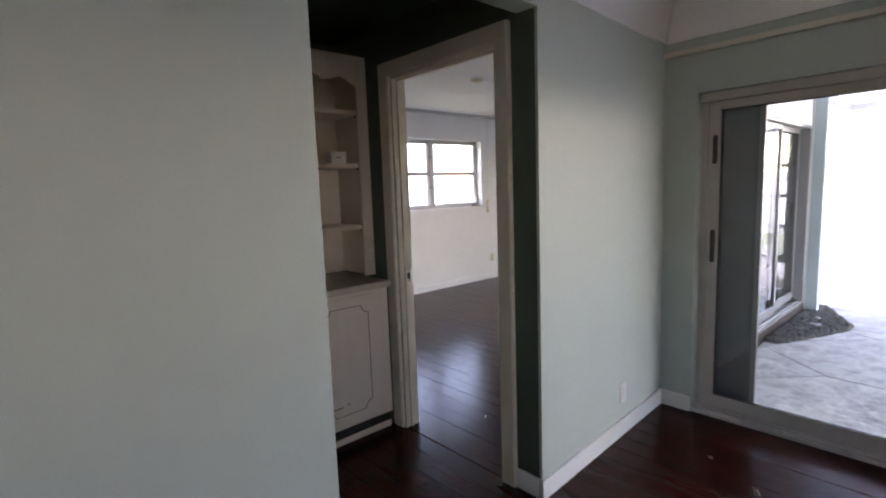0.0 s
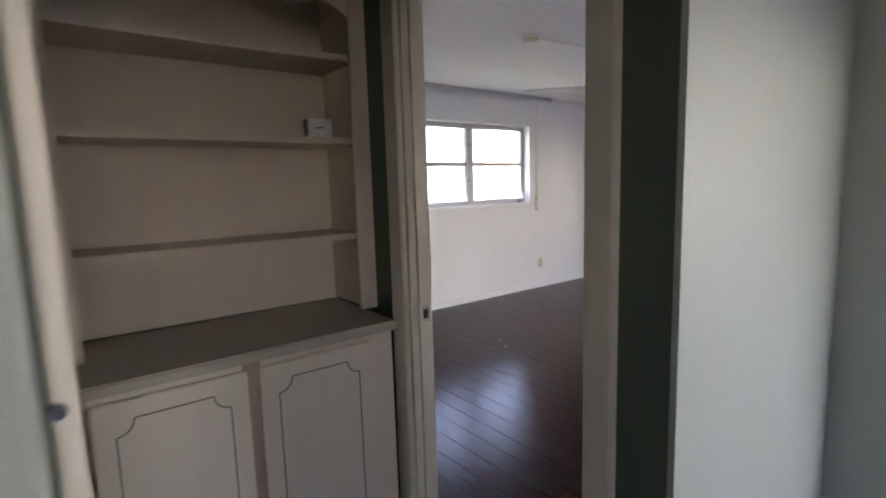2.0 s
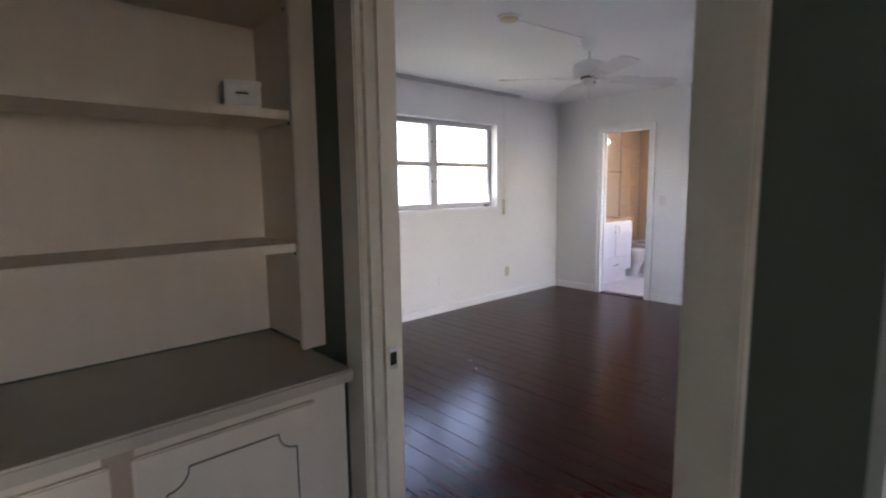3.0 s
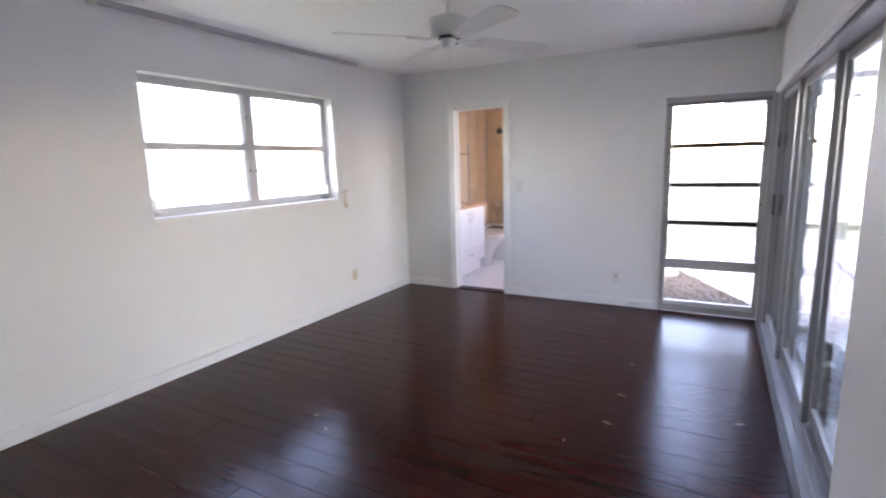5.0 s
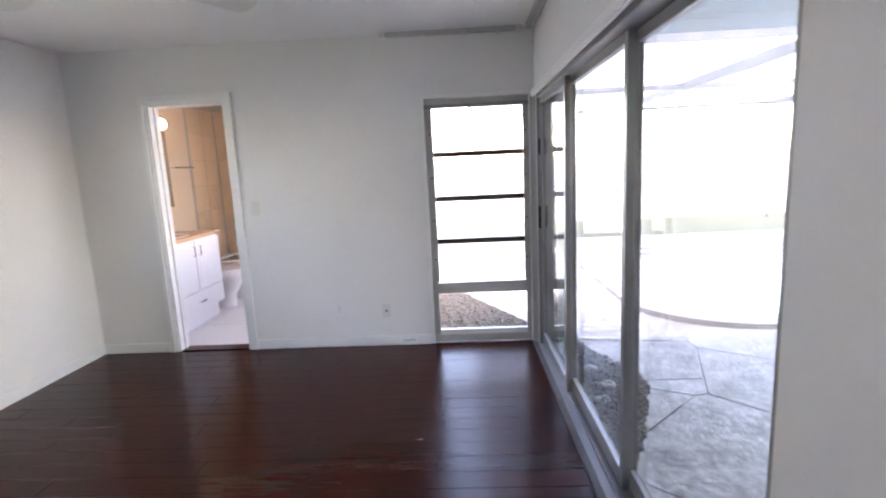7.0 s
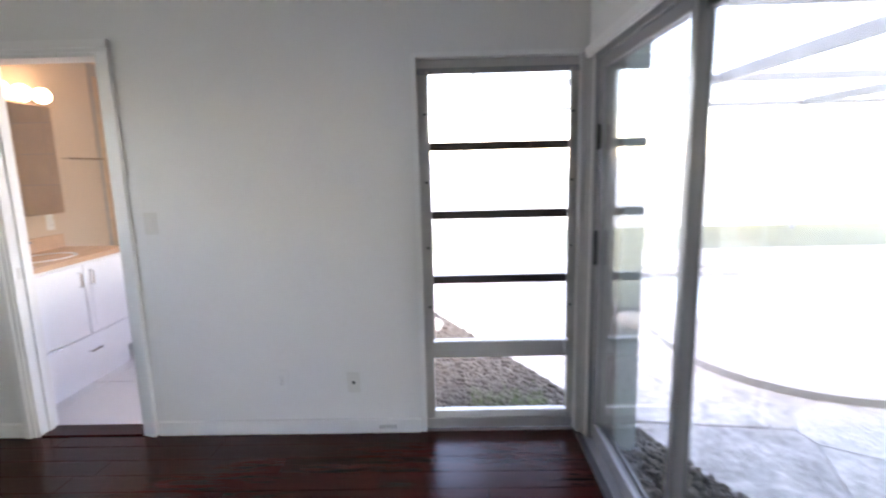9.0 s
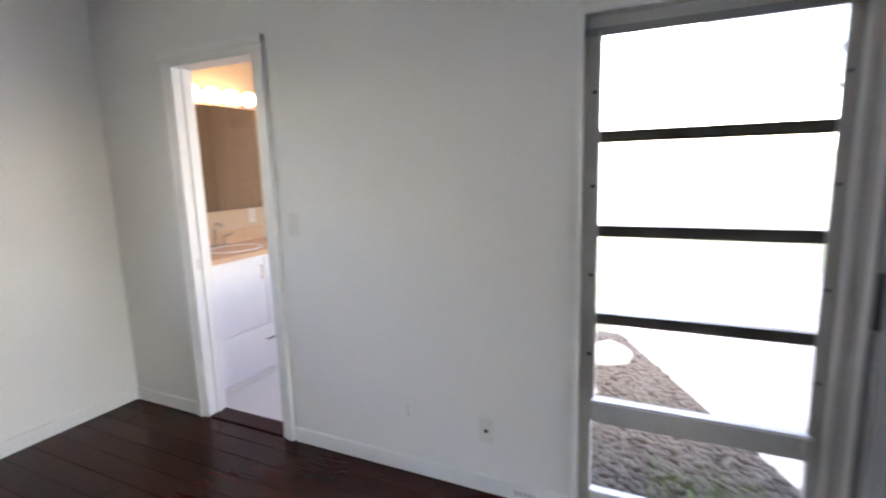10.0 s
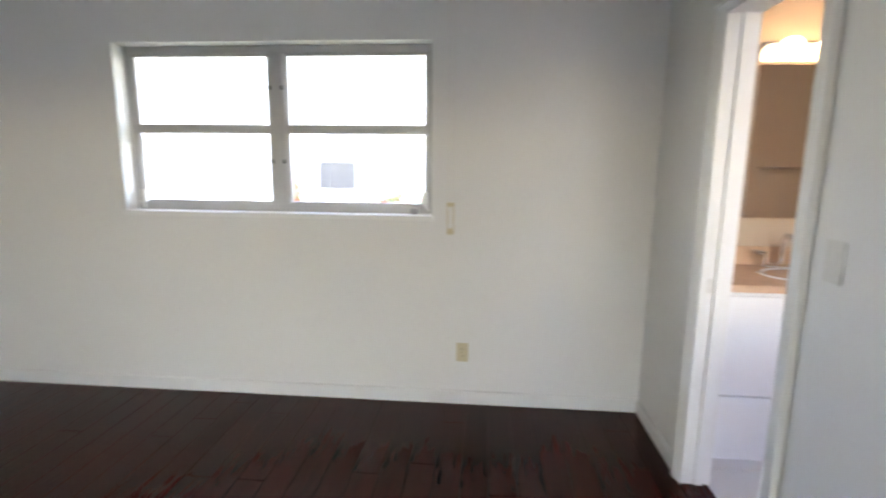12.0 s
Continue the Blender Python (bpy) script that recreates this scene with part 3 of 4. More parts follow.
# ---- patio door of the living room ----
def living_door():
    w = thing("door_5", "dull grey metal sliding patio door with a dark panel for the shaded wall", "sliding door", kind="structure")
    y1, y0, h = 2.03, -1.0, 1.90
    bm = bmesh.new()
    solid(bm, LX + 0.005, LX + 0.13, y0, y1, -0.05, 0.02, 0.003)
    for x in (LX + 0.045, LX + 0.085):
        solid(bm, x - 0.004, x + 0.004, y0, y1, 0.02, 0.04)
    part("track", bm, GREYALU, w)
    bm = bmesh.new()
    solid(bm, LX + 0.02, LX + 0.13, y0, y1, h - 0.05, h - 0.001, 0.003)
    solid(bm, LX + 0.05, LX + 0.13, y1 - 0.035, y1 - 0.001, 0.02, h - 0.05, 0.003)
    part("door_frame", bm, TAUPE, w)
    for nm, d in (("casing", (LX - 0.012, LX - 0.001, y1 + 0.001, y1 + 0.022, 0.096, h + 0.022)), ("casing", (LX - 0.012, LX - 0.001, y0, y1 + 0.001, h, h + 0.022))):
        box_part(nm, d, GREEN, w, "pale green painted casing", 0.003)
    a, b, z0, z1 = 1.06, 1.992, 0.042, h - 0.052
    p = part("door_panel", bmesh.new(), TAUPE, w)
    bm = bmesh.new()
    for d in ((LX + 0.055, LX + 0.095, b - 0.062, b, z0, z1), (LX + 0.055, LX + 0.095, a, a + 0.055, z0, z1), (LX + 0.055, LX + 0.095, a + 0.055, b - 0.062, z1 - 0.045, z1), (LX + 0.055, LX + 0.095, a + 0.055, b - 0.062, z0, z0 + 0.075)):
        solid(bm, *d, 0.003)
    bm.to_mesh(p.data)
    bm.free()
    bm = bmesh.new()
    for d in ((LX + 0.066, LX + 0.084, b - 0.068, b - 0.0625, z0 + 0.08, z1 - 0.05), (LX + 0.066, LX + 0.084, a + 0.06, b - 0.068, z1 - 0.051, z1 - 0.0455), (LX + 0.066, LX + 0.084, a + 0.06, b - 0.068, z0 + 0.0755, z0 + 0.08)):
        solid(bm, *d)
    part("gasket", bm, BLACK, p, "black rubber glazing gasket")
    g = part("pane", solid(bmesh.new(), LX + 0.072, LX + 0.078, a + 0.05, b - 0.058, z0 + 0.07, z1 - 0.04), CLEAR, p)
    g.visible_shadow = False
    for u, v in ((0.93, 1.12), (1.50, 1.66)):
        box_part("handle", (LX + 0.040, LX + 0.0545, b - 0.05, b - 0.026, u, v), BLACK, p, "black pull handle", 0.004)
    # Dark panel standing in for the bedroom's shaded outer wall beyond.
    q = box_part("shaded_wall_panel", (LX + 0.112, LX + 0.120, 1.75, 1.99, 0.03, h - 0.052), SHADEDWALL, w, "dark grey panel standing in for the shaded outer wall")
    box_part("stile", (LX + 0.104, LX + 0.128, 1.722, 1.75, 0.03, h - 0.052), ALU, q, "", 0.003)
    box_part("stile", (LX + 0.015, LX + 0.05, 1.05, 1.10, 0.04, h - 0.05), TAUPE, w, "", 0.003)
    g = box_part("pane", (LX + 0.03, LX + 0.036, -0.95, 1.05, 0.05, h - 0.05), CLEAR, w)
    g.visible_shadow = False


living_door()


# ---- built-in bookcase in the hall ----
def panel_groove(bm, x0, x1, z0, z1, y, r=0.045, w=0.0035):
    """Thin inlaid line with scooped corners, on a door front."""
    pts = []
    for cx, cz, a0 in ((x0, z0, 90), (x1, z0, 180), (x1, z1, 270), (x0, z1, 0)):
        pts += [(cx + r * math.cos(radians(a0 - 15 * i)), cz + r * math.sin(radians(a0 - 15 * i))) for i in range(7)]
    n = len(pts)
    for i in range(n):
        (ax, az), (bx, bz) = pts[i], pts[(i + 1) % n]
        dx, dz = bx - ax, bz - az
        ln = math.hypot(dx, dz)
        nx, nz = -dz / ln * w / 2, dx / ln * w / 2
        extrude_outline(bm, [(ax + nx, y, az + nz), (bx + nx, y, bz + nz), (bx - nx, y, bz - nz), (ax - nx, y, az - nz)], (0, 0.002, 0))
    return bm


def bookcase():
    t = thing("built_in_bookcase", "antiqued cream built-in bookcase with scalloped top and open shelves", "bookcase", at=(2.38, 3.5, 0))
    t.location = (0, 0, 0)
    x0, x1 = 1.853, 2.893
    f, bk, top = 3.39, 3.70, 2.185
    box_part("back_panel", (x0, x1, bk, bk + 0.012, 0.90, top), CABINET, t)
    box_part("stile", (x0, x0 + 0.055, f, f + 0.022, 0.905, top), CABINET, t, "", 0.003)
    box_part("stile", (2.805, 2.878, f, f + 0.022, 0.905, top), CABINET, t, "", 0.003)
    box_part("side_panel", (x0, x0 + 0.016, f + 0.022, bk, 0.905, top), CABINET, t)
    box_part("side_panel", (2.84, 2.856, f + 0.022, bk, 0.905, top), CABINET, t)
    box_part("top_board", (x0, x1 - 0.03, f + 0.022, bk, top - 0.02, top), CABINET, t)
    # scalloped valance
    xa, xb = x0 + 0.055, 2.805
    pts = [(xa, f + 0.002, top)]
    n = 48
    for i in range(n + 1):
        u = i / n
        v = abs(u - 0.5) * 2
        drop = 0.10 + 0.055 * (1 - math.cos(v * 2 * math.pi)) / 2 * (0.6 if v < 0.5 else 1) + 0.075 * max(0, v - 0.78) / 0.22
        pts.append((xa + (xb - xa) * u, f + 0.002, top - drop))
    pts.append((xb, f + 0.002, top))
    part("valance", extrude_outline(bmesh.new(), pts, (0, 0.018, 0)), CABINET, t, "scalloped valance board")
    for z in (1.210, 1.578, 1.884):
        s = box_part("shelf", (x0 + 0.017, 2.839, f + 0.03, bk - 0.002, z - 0.024, z), CABINET, t, "", 0.004)
        for x in (x0 + 0.03, 2.822):
            b = bmesh.new()
            rod(b, (x, f + 0.06, z - 0.03), (x + (0.016 if x > 2.5 else -0.012), f + 0.06, z - 0.03), 0.006, n=10)
            part("shelf_pin", b, DARKBAR, s)


def base_cabinet():
    t = thing("base_cabinet", "antiqued cream base cabinet with two doors under the bookcase", "cabinet")
    x0, x1, f = 1.853, 2.83, 3.215
    box_part("body", (x0, x1, f + 0.02, 3.70, 0.10, 0.858), CABINET, t)
    box_part("toe_kick", (x0, x1, f + 0.03, f + 0.045, 0.0, 0.10), BLACK, t, "dark toe space")
    box_part("toe_strip", (x0, x1, f + 0.015, f + 0.03, 0.0, 0.035), CABINET, t, "worn pale strip on the floor", 0.003)
    box_part("face_frame", (x0, x0 + 0.03, f, f + 0.02, 0.10, 0.858), CABINET, t)
    box_part("face_frame", (2.29, 2.345, f, f + 0.02, 0.10, 0.858), RAWEDGE, t, "worn brownish middle stile")
    box_part("face_frame", (2.735, x1, f, f + 0.02, 0.10, 0.858), CABINET, t)
    box_part("face_frame", (x0 + 0.03, 2.29, f, f + 0.02, 0.825, 0.858), CABINET, t)
    box_part("face_frame", (2.345, 2.735, f, f + 0.02, 0.825, 0.858), CABINET, t)
    box_part("face_frame", (x0 + 0.03, 2.735, f + 0.002, f + 0.02, 0.10, 0.13), CABINET, t)
    for a, b in ((1.897, 2.300), (2.338, 2.735)):
        d = box_part("door", (a, b, f - 0.018, f - 0.001, 0.125, 0.838), CABINET, t, "", 0.004)
        part("inlay_line", panel_groove(bmesh.new(), a + 0.055, b - 0.055, 0.185, 0.785, f - 0.0195), GROOVE, d, "dark inlaid line with scooped corners")
    bm = bmesh.new()
    for x, z, a in ((2.46, 0.235, 0.06), (2.52, 0.245, 0.012)):
        solid(bm, x - a / 2, x + a / 2, f - 0.0195, f - 0.0182, z - 0.003, z + 0.003)
    part("scuff", bm, GROOVE, t, "dark scuff marks")
    c = tagged(finish("counter_top", solid(bmesh.new(), 1.852, 2.845, 3.19, 3.70, 0.86, 0.895, 0.006), COUNTER), "worn cream counter top on the base cabinet", "counter")


bookcase()
base_cabinet()


def small_box():
    t = thing("small_card_box", "small white card box standing on the bookcase shelf", "box")
    x, y, z = 2.70, 3.47, 1.578
    b = solid(bmesh.new(), -0.045, 0.045, -0.04, 0.04, 0, 0.065, 0.004)
    part("carton", b, CARD, t)
    part("lid", solid(bmesh.new(), -0.047, 0.047, -0.042, 0.042, 0.055, 0.0675, 0.003), CARD, t)
    part("print", solid(bmesh.new(), -0.018, 0.012, -0.0418, -0.0405, 0.032, 0.036), INK, t, "short dark printed bar")
    t.matrix_basis = pose(x, y, z, 0, 0, -12)


small_box()


# ---- ceiling fan ----
def ceiling_fan():
    c = (5.604, 4.193)
    t = thing("ceiling_fan", "white four-blade ceiling fan at rest", "ceiling fan", at=(c[0], c[1], CZ))
    part("canopy", lathe(bmesh.new(), (0, 0, 0), [(0.016, -0.085), (0.034, -0.078), (0.055, -0.055), (0.066, -0.02), (0.068, -0.001)]), FANWHITE, t, "", True)
    part("rod", rod(bmesh.new(), (0, 0, -0.15), (0, 0, -0.075), 0.011), FANWHITE, t)
    part("motor", lathe(bmesh.new(), (0, 0, 0), [(0.06, -0.275), (0.108, -0.268), (0.117, -0.255), (0.117, -0.195), (0.112, -0.178), (0.062, -0.158), (0.024, -0.150), (0.012, -0.138)], 36), FANWHITE, t, "", True)
    part("flywheel", lathe(bmesh.new(), (0, 0, 0), [(0.062, -0.286), (0.07, -0.281), (0.068, -0.2755)]), DARKBAR, t, "dark flywheel ring", True)
    h = part("switch_housing", lathe(bmesh.new(), (0, 0, 0), [(0.036, -0.345), (0.047, -0.338), (0.049, -0.295), (0.045, -0.287)]), FANWHITE, t, "", True)
    part("switch", solid(bmesh.new(), -0.006, 0.006, -0.056, -0.046, -0.325, -0.313, 0.002), BLACK, h)
    part("pull_chain", rod(bmesh.new(), (-0.03, -0.02, -0.43), (-0.03, -0.02, -0.34), 0.0013, n=6), BRASS, t)
    for i in range(4):
        m = pose(0, 0, 0, 0, 0, 143 + 90 * i) @ pose(0, 0, -0.284, -11, 2, 0)
        b = bmesh.new()
        pts = [(0.19, -0.052), (0.22, -0.058), (0.61, -0.072), (0.66, -0.066), (0.68, -0.046), (0.688, 0), (0.68, 0.046), (0.66, 0.066), (0.61, 0.072), (0.22, 0.058), (0.19, 0.052)]
        extrude_outline(b, [(x, y, 0) for x, y in pts], (0, 0, 0.006))
        bmesh.ops.transform(b, matrix=m, verts=b.verts)
        blade = part("blade", b, BLADE, t)
        b = bmesh.new()
        for y in (-1, 1):
            tube(b, [(0.07, 0.010 * y, 0.004), (0.10, 0.018 * y, -0.004), (0.135, 0.040 * y, -0.009), (0.175, 0.045 * y, -0.006), (0.225, 0.034 * y, -0.005), (0.25, 0.012 * y, -0.005)], 0.006, 8)
        tube(b, [(0.10, 0, -0.004), (0.16, 0, -0.009), (0.26, 0, -0.005)], 0.006, 8)
        for x, y in ((0.215, 0.03), (0.215, -0.03), (0.255, 0)):
            rod(b, (x, y, -0.010), (x, y, 0.0), 0.009, n=10)
        bmesh.ops.transform(b, matrix=m, verts=b.verts)
        part("bracket", b, FANWHITE, blade, "ornate white blade bracket")


ceiling_fan()


def smoke_detector():
    t = thing("ceiling_light_cap", "round cream cap on the bedroom ceiling", "ceiling cap", at=(4.76, 4.27, CZ))
    part("base", lathe(bmesh.new(), (0, 0, 0), [(0.07, -0.016), (0.076, -0.012), (0.076, -0.001)], 32), FANWHITE, t, "", True)
    part("cover", lathe(bmesh.new(), (0, 0, 0), [(0.02, -0.034), (0.05, -0.03), (0.064, -0.016)], 32), IVORY, t, "yellowed dome cover", True)
    w = thing("surface_wiring", "white wiring channel along the bedroom ceiling", "cable channel")
    part("channel", extrude_outline(bmesh.new(), [(4.835, 4.262, CZ - 0.010), (4.835, 4.278, CZ - 0.010), (4.835, 4.278, CZ - 0.001), (4.835, 4.262, CZ - 0.001)], (0.705, -0.070, 0)), TRIM, w)


smoke_detector()


# ---- curtain tracks ----
def curtain_track(name, a, b, label, z=CZ):
    t = thing(name, label, "curtain track")
    a, b = Vector(a), Vector(b)
    d = (b - a).normalized()
    s = Vector((-d.y, d.x, 0))
    bm = bmesh.new()
    for off, w, h0, h1 in ((0, 0.018, -0.012, -0.001), (-0.014, 0.003, -0.034, -0.012), (0.014, 0.003, -0.034, -0.012), (-0.006, 0.004, -0.034, -0.030), (0.006, 0.004, -0.034, -0.030)):
        p = a + s * off
        extrude_outline(bm, [p + s * -w + Vector((0, 0, z + h0)), p + s * w + Vector((0, 0, z + h0)), p + s * w + Vector((0, 0, z + h1)), p + s * -w + Vector((0, 0, z + h1))], b - a)
    part("rail", bm, GREYALU, t)
    for p in (a, b):
        bm = solid(bmesh.new(), -0.025, 0.025, -0.022, 0.022, z - 0.042, z - 0.0012, 0.004)
        bmesh.ops.transform(bm, matrix=Matrix.Translation((p.x, p.y, 0)), verts=bm.verts)
        part("end_bracket", bm, PLATE, t)
    for u in (0.3, 0.6, 0.85):
        p = a + (b - a) * u
        bm = solid(bmesh.new(), p.x - 0.03, p.x + 0.03, p.y - 0.012, p.y + 0.012, z - 0.046, z - 0.036, 0.003)
        part("carrier", bm, PLATE, t)


curtain_track("curtain_track", (4.60, 5.985, 0), (7.02, 5.985, 0), "pale metal curtain track above the wide window")
curtain_track("curtain_track", (7.86, 3.49, 0), (7.86, 2.47, 0), "cream metal curtain track above the tall window")
curtain_track("curtain_track", (7.80, 2.41, 0), (4.80, 2.41, 0), "pale metal curtain track above the sliding doors")


# curtain cord weight on the north wall
def cord_tensioner():
    t = thing("cord_tensioner", "cream curtain cord loop with a wall tensioner", "curtain cord")
    x = 6.785
    part("cord", tube(bmesh.new(), [(x - 0.012, 6.028, 2.42), (x - 0.012, 6.028, 1.06)], 0.0018, 6), PLATE, t)
    part("cord", tube(bmesh.new(), [(x + 0.012, 6.028, 2.42), (x + 0.012, 6.028, 1.06)], 0.0018, 6), PLATE, t)
    part("bracket", solid(bmesh.new(), x - 0.022, x + 0.022, 6.018, 6.0395, 1.19, 1.212, 0.004), IVORY, t)
    part("tensioner", solid(bmesh.new(), x - 0.02, x + 0.02, 6.016, 6.0395, 1.03, 1.065, 0.006), IVORY, t)
    part("guide", solid(bmesh.new(), x - 0.02, x - 0.015, 6.03, 6.0395, 1.06, 1.19), IVORY, t)
    part("guide", solid(bmesh.new(), x + 0.015, x + 0.02, 6.03, 6.0395, 1.06, 1.19), IVORY, t)


cord_tensioner()


# ---- plates on the walls ----
def wall_plate(name, label, category, m, mat, kind_of="outlet", w=0.07, h=0.115):
    """Built facing -y at the origin, then posed by m."""
    t = thing(name, label, category)
    p = part("plate", solid(bmesh.new(), -w / 2, w / 2, -0.006, -0.0005, -h / 2, h / 2, 0.002), mat, t)
    if kind_of == "outlet":
        for z in (-0.021, 0.021):
            f = part("socket", rod(bmesh.new(), (0, -0.0075, z), (0, -0.0058, z), 0.0155, n=20), mat, t)
            b = bmesh.new()
            for x in (-0.006, 0.006):
                solid(b, x - 0.001, x + 0.001, -0.0082, -0.0074, z - 0.004, z + 0.005)
            part("slots", b, BLACK, f)
        part("screw", rod(bmesh.new(), (0, -0.0072, 0), (0, -0.0058, 0), 0.003, n=10), CHROME, t)
    elif kind_of == "switch":
        part("rocker", solid(bmesh.new(), -0.0165, 0.0165, -0.009, -0.0058, -0.033, 0.033, 0.002), mat, t)
    elif kind_of == "jack":
        part("jack", solid(bmesh.new(), -0.008, 0.008, -0.008, -0.0058, -0.008, 0.008), BLACK, t, "small dark socket")
    else:
        for z in (-0.04, 0.04):
            part("screw", rod(bmesh.new(), (0, -0.0072, z), (0, -0.0058, z), 0.003, n=10), mat, t)
    t.matrix_basis = m
    return t


EAST = 90  # faces -x
wall_plate("wall_outlet", "yellowed ivory outlet on the white wall under the window", "outlet", pose(6.865, NY, 0.325, 0, 0, 0), IVORY)
wall_plate("wall_outlet", "white painted-over outlet low on the wall", "outlet", pose(5.744, NY, 0.354), WHITE, "blank")
wall_plate("light_switch", "white light switch beside the bathroom door", "switch", pose(EX, 4.603, 1.185, 0, 0, -EAST), PLATE, "switch")
wall_plate("wall_outlet", "white outlet low on the bedroom wall", "outlet", pose(EX, 3.597, 0.295, 0, 0, -EAST), PLATE, "jack")
wall_plate("wall_outlet", "white painted outlet low on the bedroom wall", "outlet", pose(EX, 3.987, 0.315, 0, 0, -EAST), WHITE)
wall_plate("blank_plate", "white painted-over wide blank wall plate", "wall plate", pose(EX, 3.37, 1.08, 0, 0, -EAST), WHITE, "blank", 0.12, 0.115)
wall_plate("wall_outlet", "white outlet on the pale green wall", "outlet", pose(3.684, 2.197, 0.24, 0, 0, 2.7), PLATE, "outlet")


def floor_vent():
    t = thing("baseboard_vent", "small white vent grille set in the baseboard", "vent")
    part("frame", solid(bmesh.new(), EX - 0.021, EX - 0.0155, 3.36, 3.48, 0.02, 0.065, 0.002), TRIM, t)
    for i in range(5):
        part("slot", solid(bmesh.new(), EX - 0.0225, EX - 0.0208, 3.372 + i * 0.02, 3.384 + i * 0.02, 0.032, 0.053), GREYALU, t)


floor_vent()


# ---- bathroom ----
def vanity():
    t = thing("bathroom_vanity", "white lacquered bathroom vanity with two doors and a drawer", "vanity")
    x0, x1, f, bk = 8.06, 9.06, 5.53, 6.03
    box_part("body", (x0, x1, f + 0.02, bk, 0.13, 0.755), VANITYW, t)
    box_part("toe_kick", (x0, x1 - 0.02, f + 0.07, bk, 0.0, 0.13), VANITYW, t)
    xm = (x0 + x1) / 2 + 0.03
    for a, b, hx in ((x0 + 0.01, xm - 0.004, xm - 0.053), (xm + 0.004, x1 - 0.005, xm + 0.053)):
        d = box_part("door", (a, b, f, f + 0.018, 0.32, 0.735), VANITYW, t, "", 0.003)
        box_part("panel", (a + 0.05, b - 0.05, f - 0.003, f - 0.0005, 0.37, 0.685), VANITYW, d, "", 0.001)
        part("handle", tube(bmesh.new(), [(hx, f, 0.695), (hx, f - 0.025, 0.695), (hx, f - 0.025, 0.615), (hx, f, 0.615)], 0.006, 8), CHROME, d, "chrome bar handle", True)
    d = box_part("drawer", (x0 + 0.01, x1 - 0.005, f, f + 0.018, 0.14, 0.312), VANITYW, t, "", 0.003)
    part("handle", tube(bmesh.new(), [(xm - 0.05, f, 0.225), (xm - 0.05, f - 0.025, 0.225), (xm + 0.05, f - 0.025, 0.225), (xm + 0.05, f, 0.225)], 0.006, 8), CHROME, d, "chrome bar handle", True)
    t.scale = (1, 1, 1.152)
    c = thing("stone_counter", "peach stone vanity top with a sunken basin", "vanity top", at=(0, 0, 0.114))
    box_part("slab", (8.02, 9.08, 5.505, 6.03, 0.757, 0.79), STONETOP, c, "", 0.006)
    box_part("backsplash", (8.02, 9.08, 6.012, 6.034, 0.79, 0.89), STONETOP, c, "", 0.004)
    bm = bmesh.new()
    n = 32
    for i in range(n):
        a, b = 2 * math.pi * i / n, 2 * math.pi * (i + 1) / n
        ring = [bm.verts.new((8.55 + r * 1.25 * math.cos(q), 5.75 + r * math.sin(q), 0.7915 + z)) for q in (a, b) for r, z in ((0.17, 0.0), (0.16, 0.006), (0.145, 0.001))]
        bm.faces.new((ring[0], ring[1], ring[4], ring[3]))
        bm.faces.new((ring[1], ring[2], ring[5], ring[4]))
    part("basin_rim", bm, PORCELAIN, c, "oval white basin rim", True)
    f_ = thing("basin_faucet", "chrome widespread basin faucet on the vanity top", "faucet", at=(0, 0, 0.114))
    part("spout", tube(bmesh.new(), [(8.54, 5.95, 0.79), (8.54, 5.95, 0.93), (8.54, 5.925, 0.965), (8.54, 5.87, 0.96), (8.54, 5.845, 0.93)], 0.013, 12), CHROME, f_, "", True)
    part("base", solid(bmesh.new(), 8.44, 8.64, 5.925, 5.975, 0.79, 0.815, 0.008), CHROME, f_, "", True)
    for s in (-1, 1):
        part("lever", tube(bmesh.new(), [(8.54 + s * 0.08, 5.95, 0.81), (8.54 + s * 0.08, 5.95, 0.865), (8.54 + s * 0.15, 5.94, 0.875)], 0.011, 10), CHROME, f_, "", True)


def bath_fixtures():
    m = thing("mirror_cabinet", "mirrored medicine cabinet with chrome edges", "mirror")
    box_part("body", (8.31, 9.01, 5.93, 6.03, 1.17, 1.925), CHROME, m)
    for a, b in ((8.31, 8.6445), (8.6455, 9.01)):
        box_part("mirror_door", (a, b, 5.922, 5.929, 1.17, 1.925), MIRROR, m, "mirror glass door", 0.0006)
    l = thing("vanity_light", "chrome bar with four lit warm globe bulbs", "vanity light")
    box_part("bar", (8.35, 9.06, 6.005, 6.034, 1.955, 2.05), CHROME, l, "", 0.006)
    for i in range(4):
        x = 8.45 + 0.17 * i
        part("socket", rod(bmesh.new(), (x, 6.005, 2.0), (x, 5.975, 2.0), 0.024), CHROME, l, "", True)
        bm = bmesh.new()
        bmesh.ops.create_uvsphere(bm, u_segments=24, v_segments=14, radius=0.056, matrix=Matrix.Translation((x, 5.925, 2.0)))
        part("bulb", bm, BULB, l, "lit warm globe bulb", True)
    wall_plate("wall_outlet", "white outlet above the vanity backsplash", "outlet", pose(8.99, 6.035, 1.10), PLATE)
    b = thing("towel_bar", "chrome towel bar on the bathroom wall", "towel bar")
    part("bar", tube(bmesh.new(), [(9.20, 6.034, 1.57), (9.20, 5.97, 1.57), (9.57, 5.97, 1.57), (9.57, 6.034, 1.57)], 0.008), CHROME, b, "", True)
    b = thing("towel_bar", "chrome towel bar opposite the mirror", "towel bar")
    part("bar", tube(bmesh.new(), [(9.4, 3.905, 1.42), (9.4, 3.96, 1.42), (10.0, 3.96, 1.42), (10.0, 3.905, 1.42)], 0.009), CHROME, b, "", True)


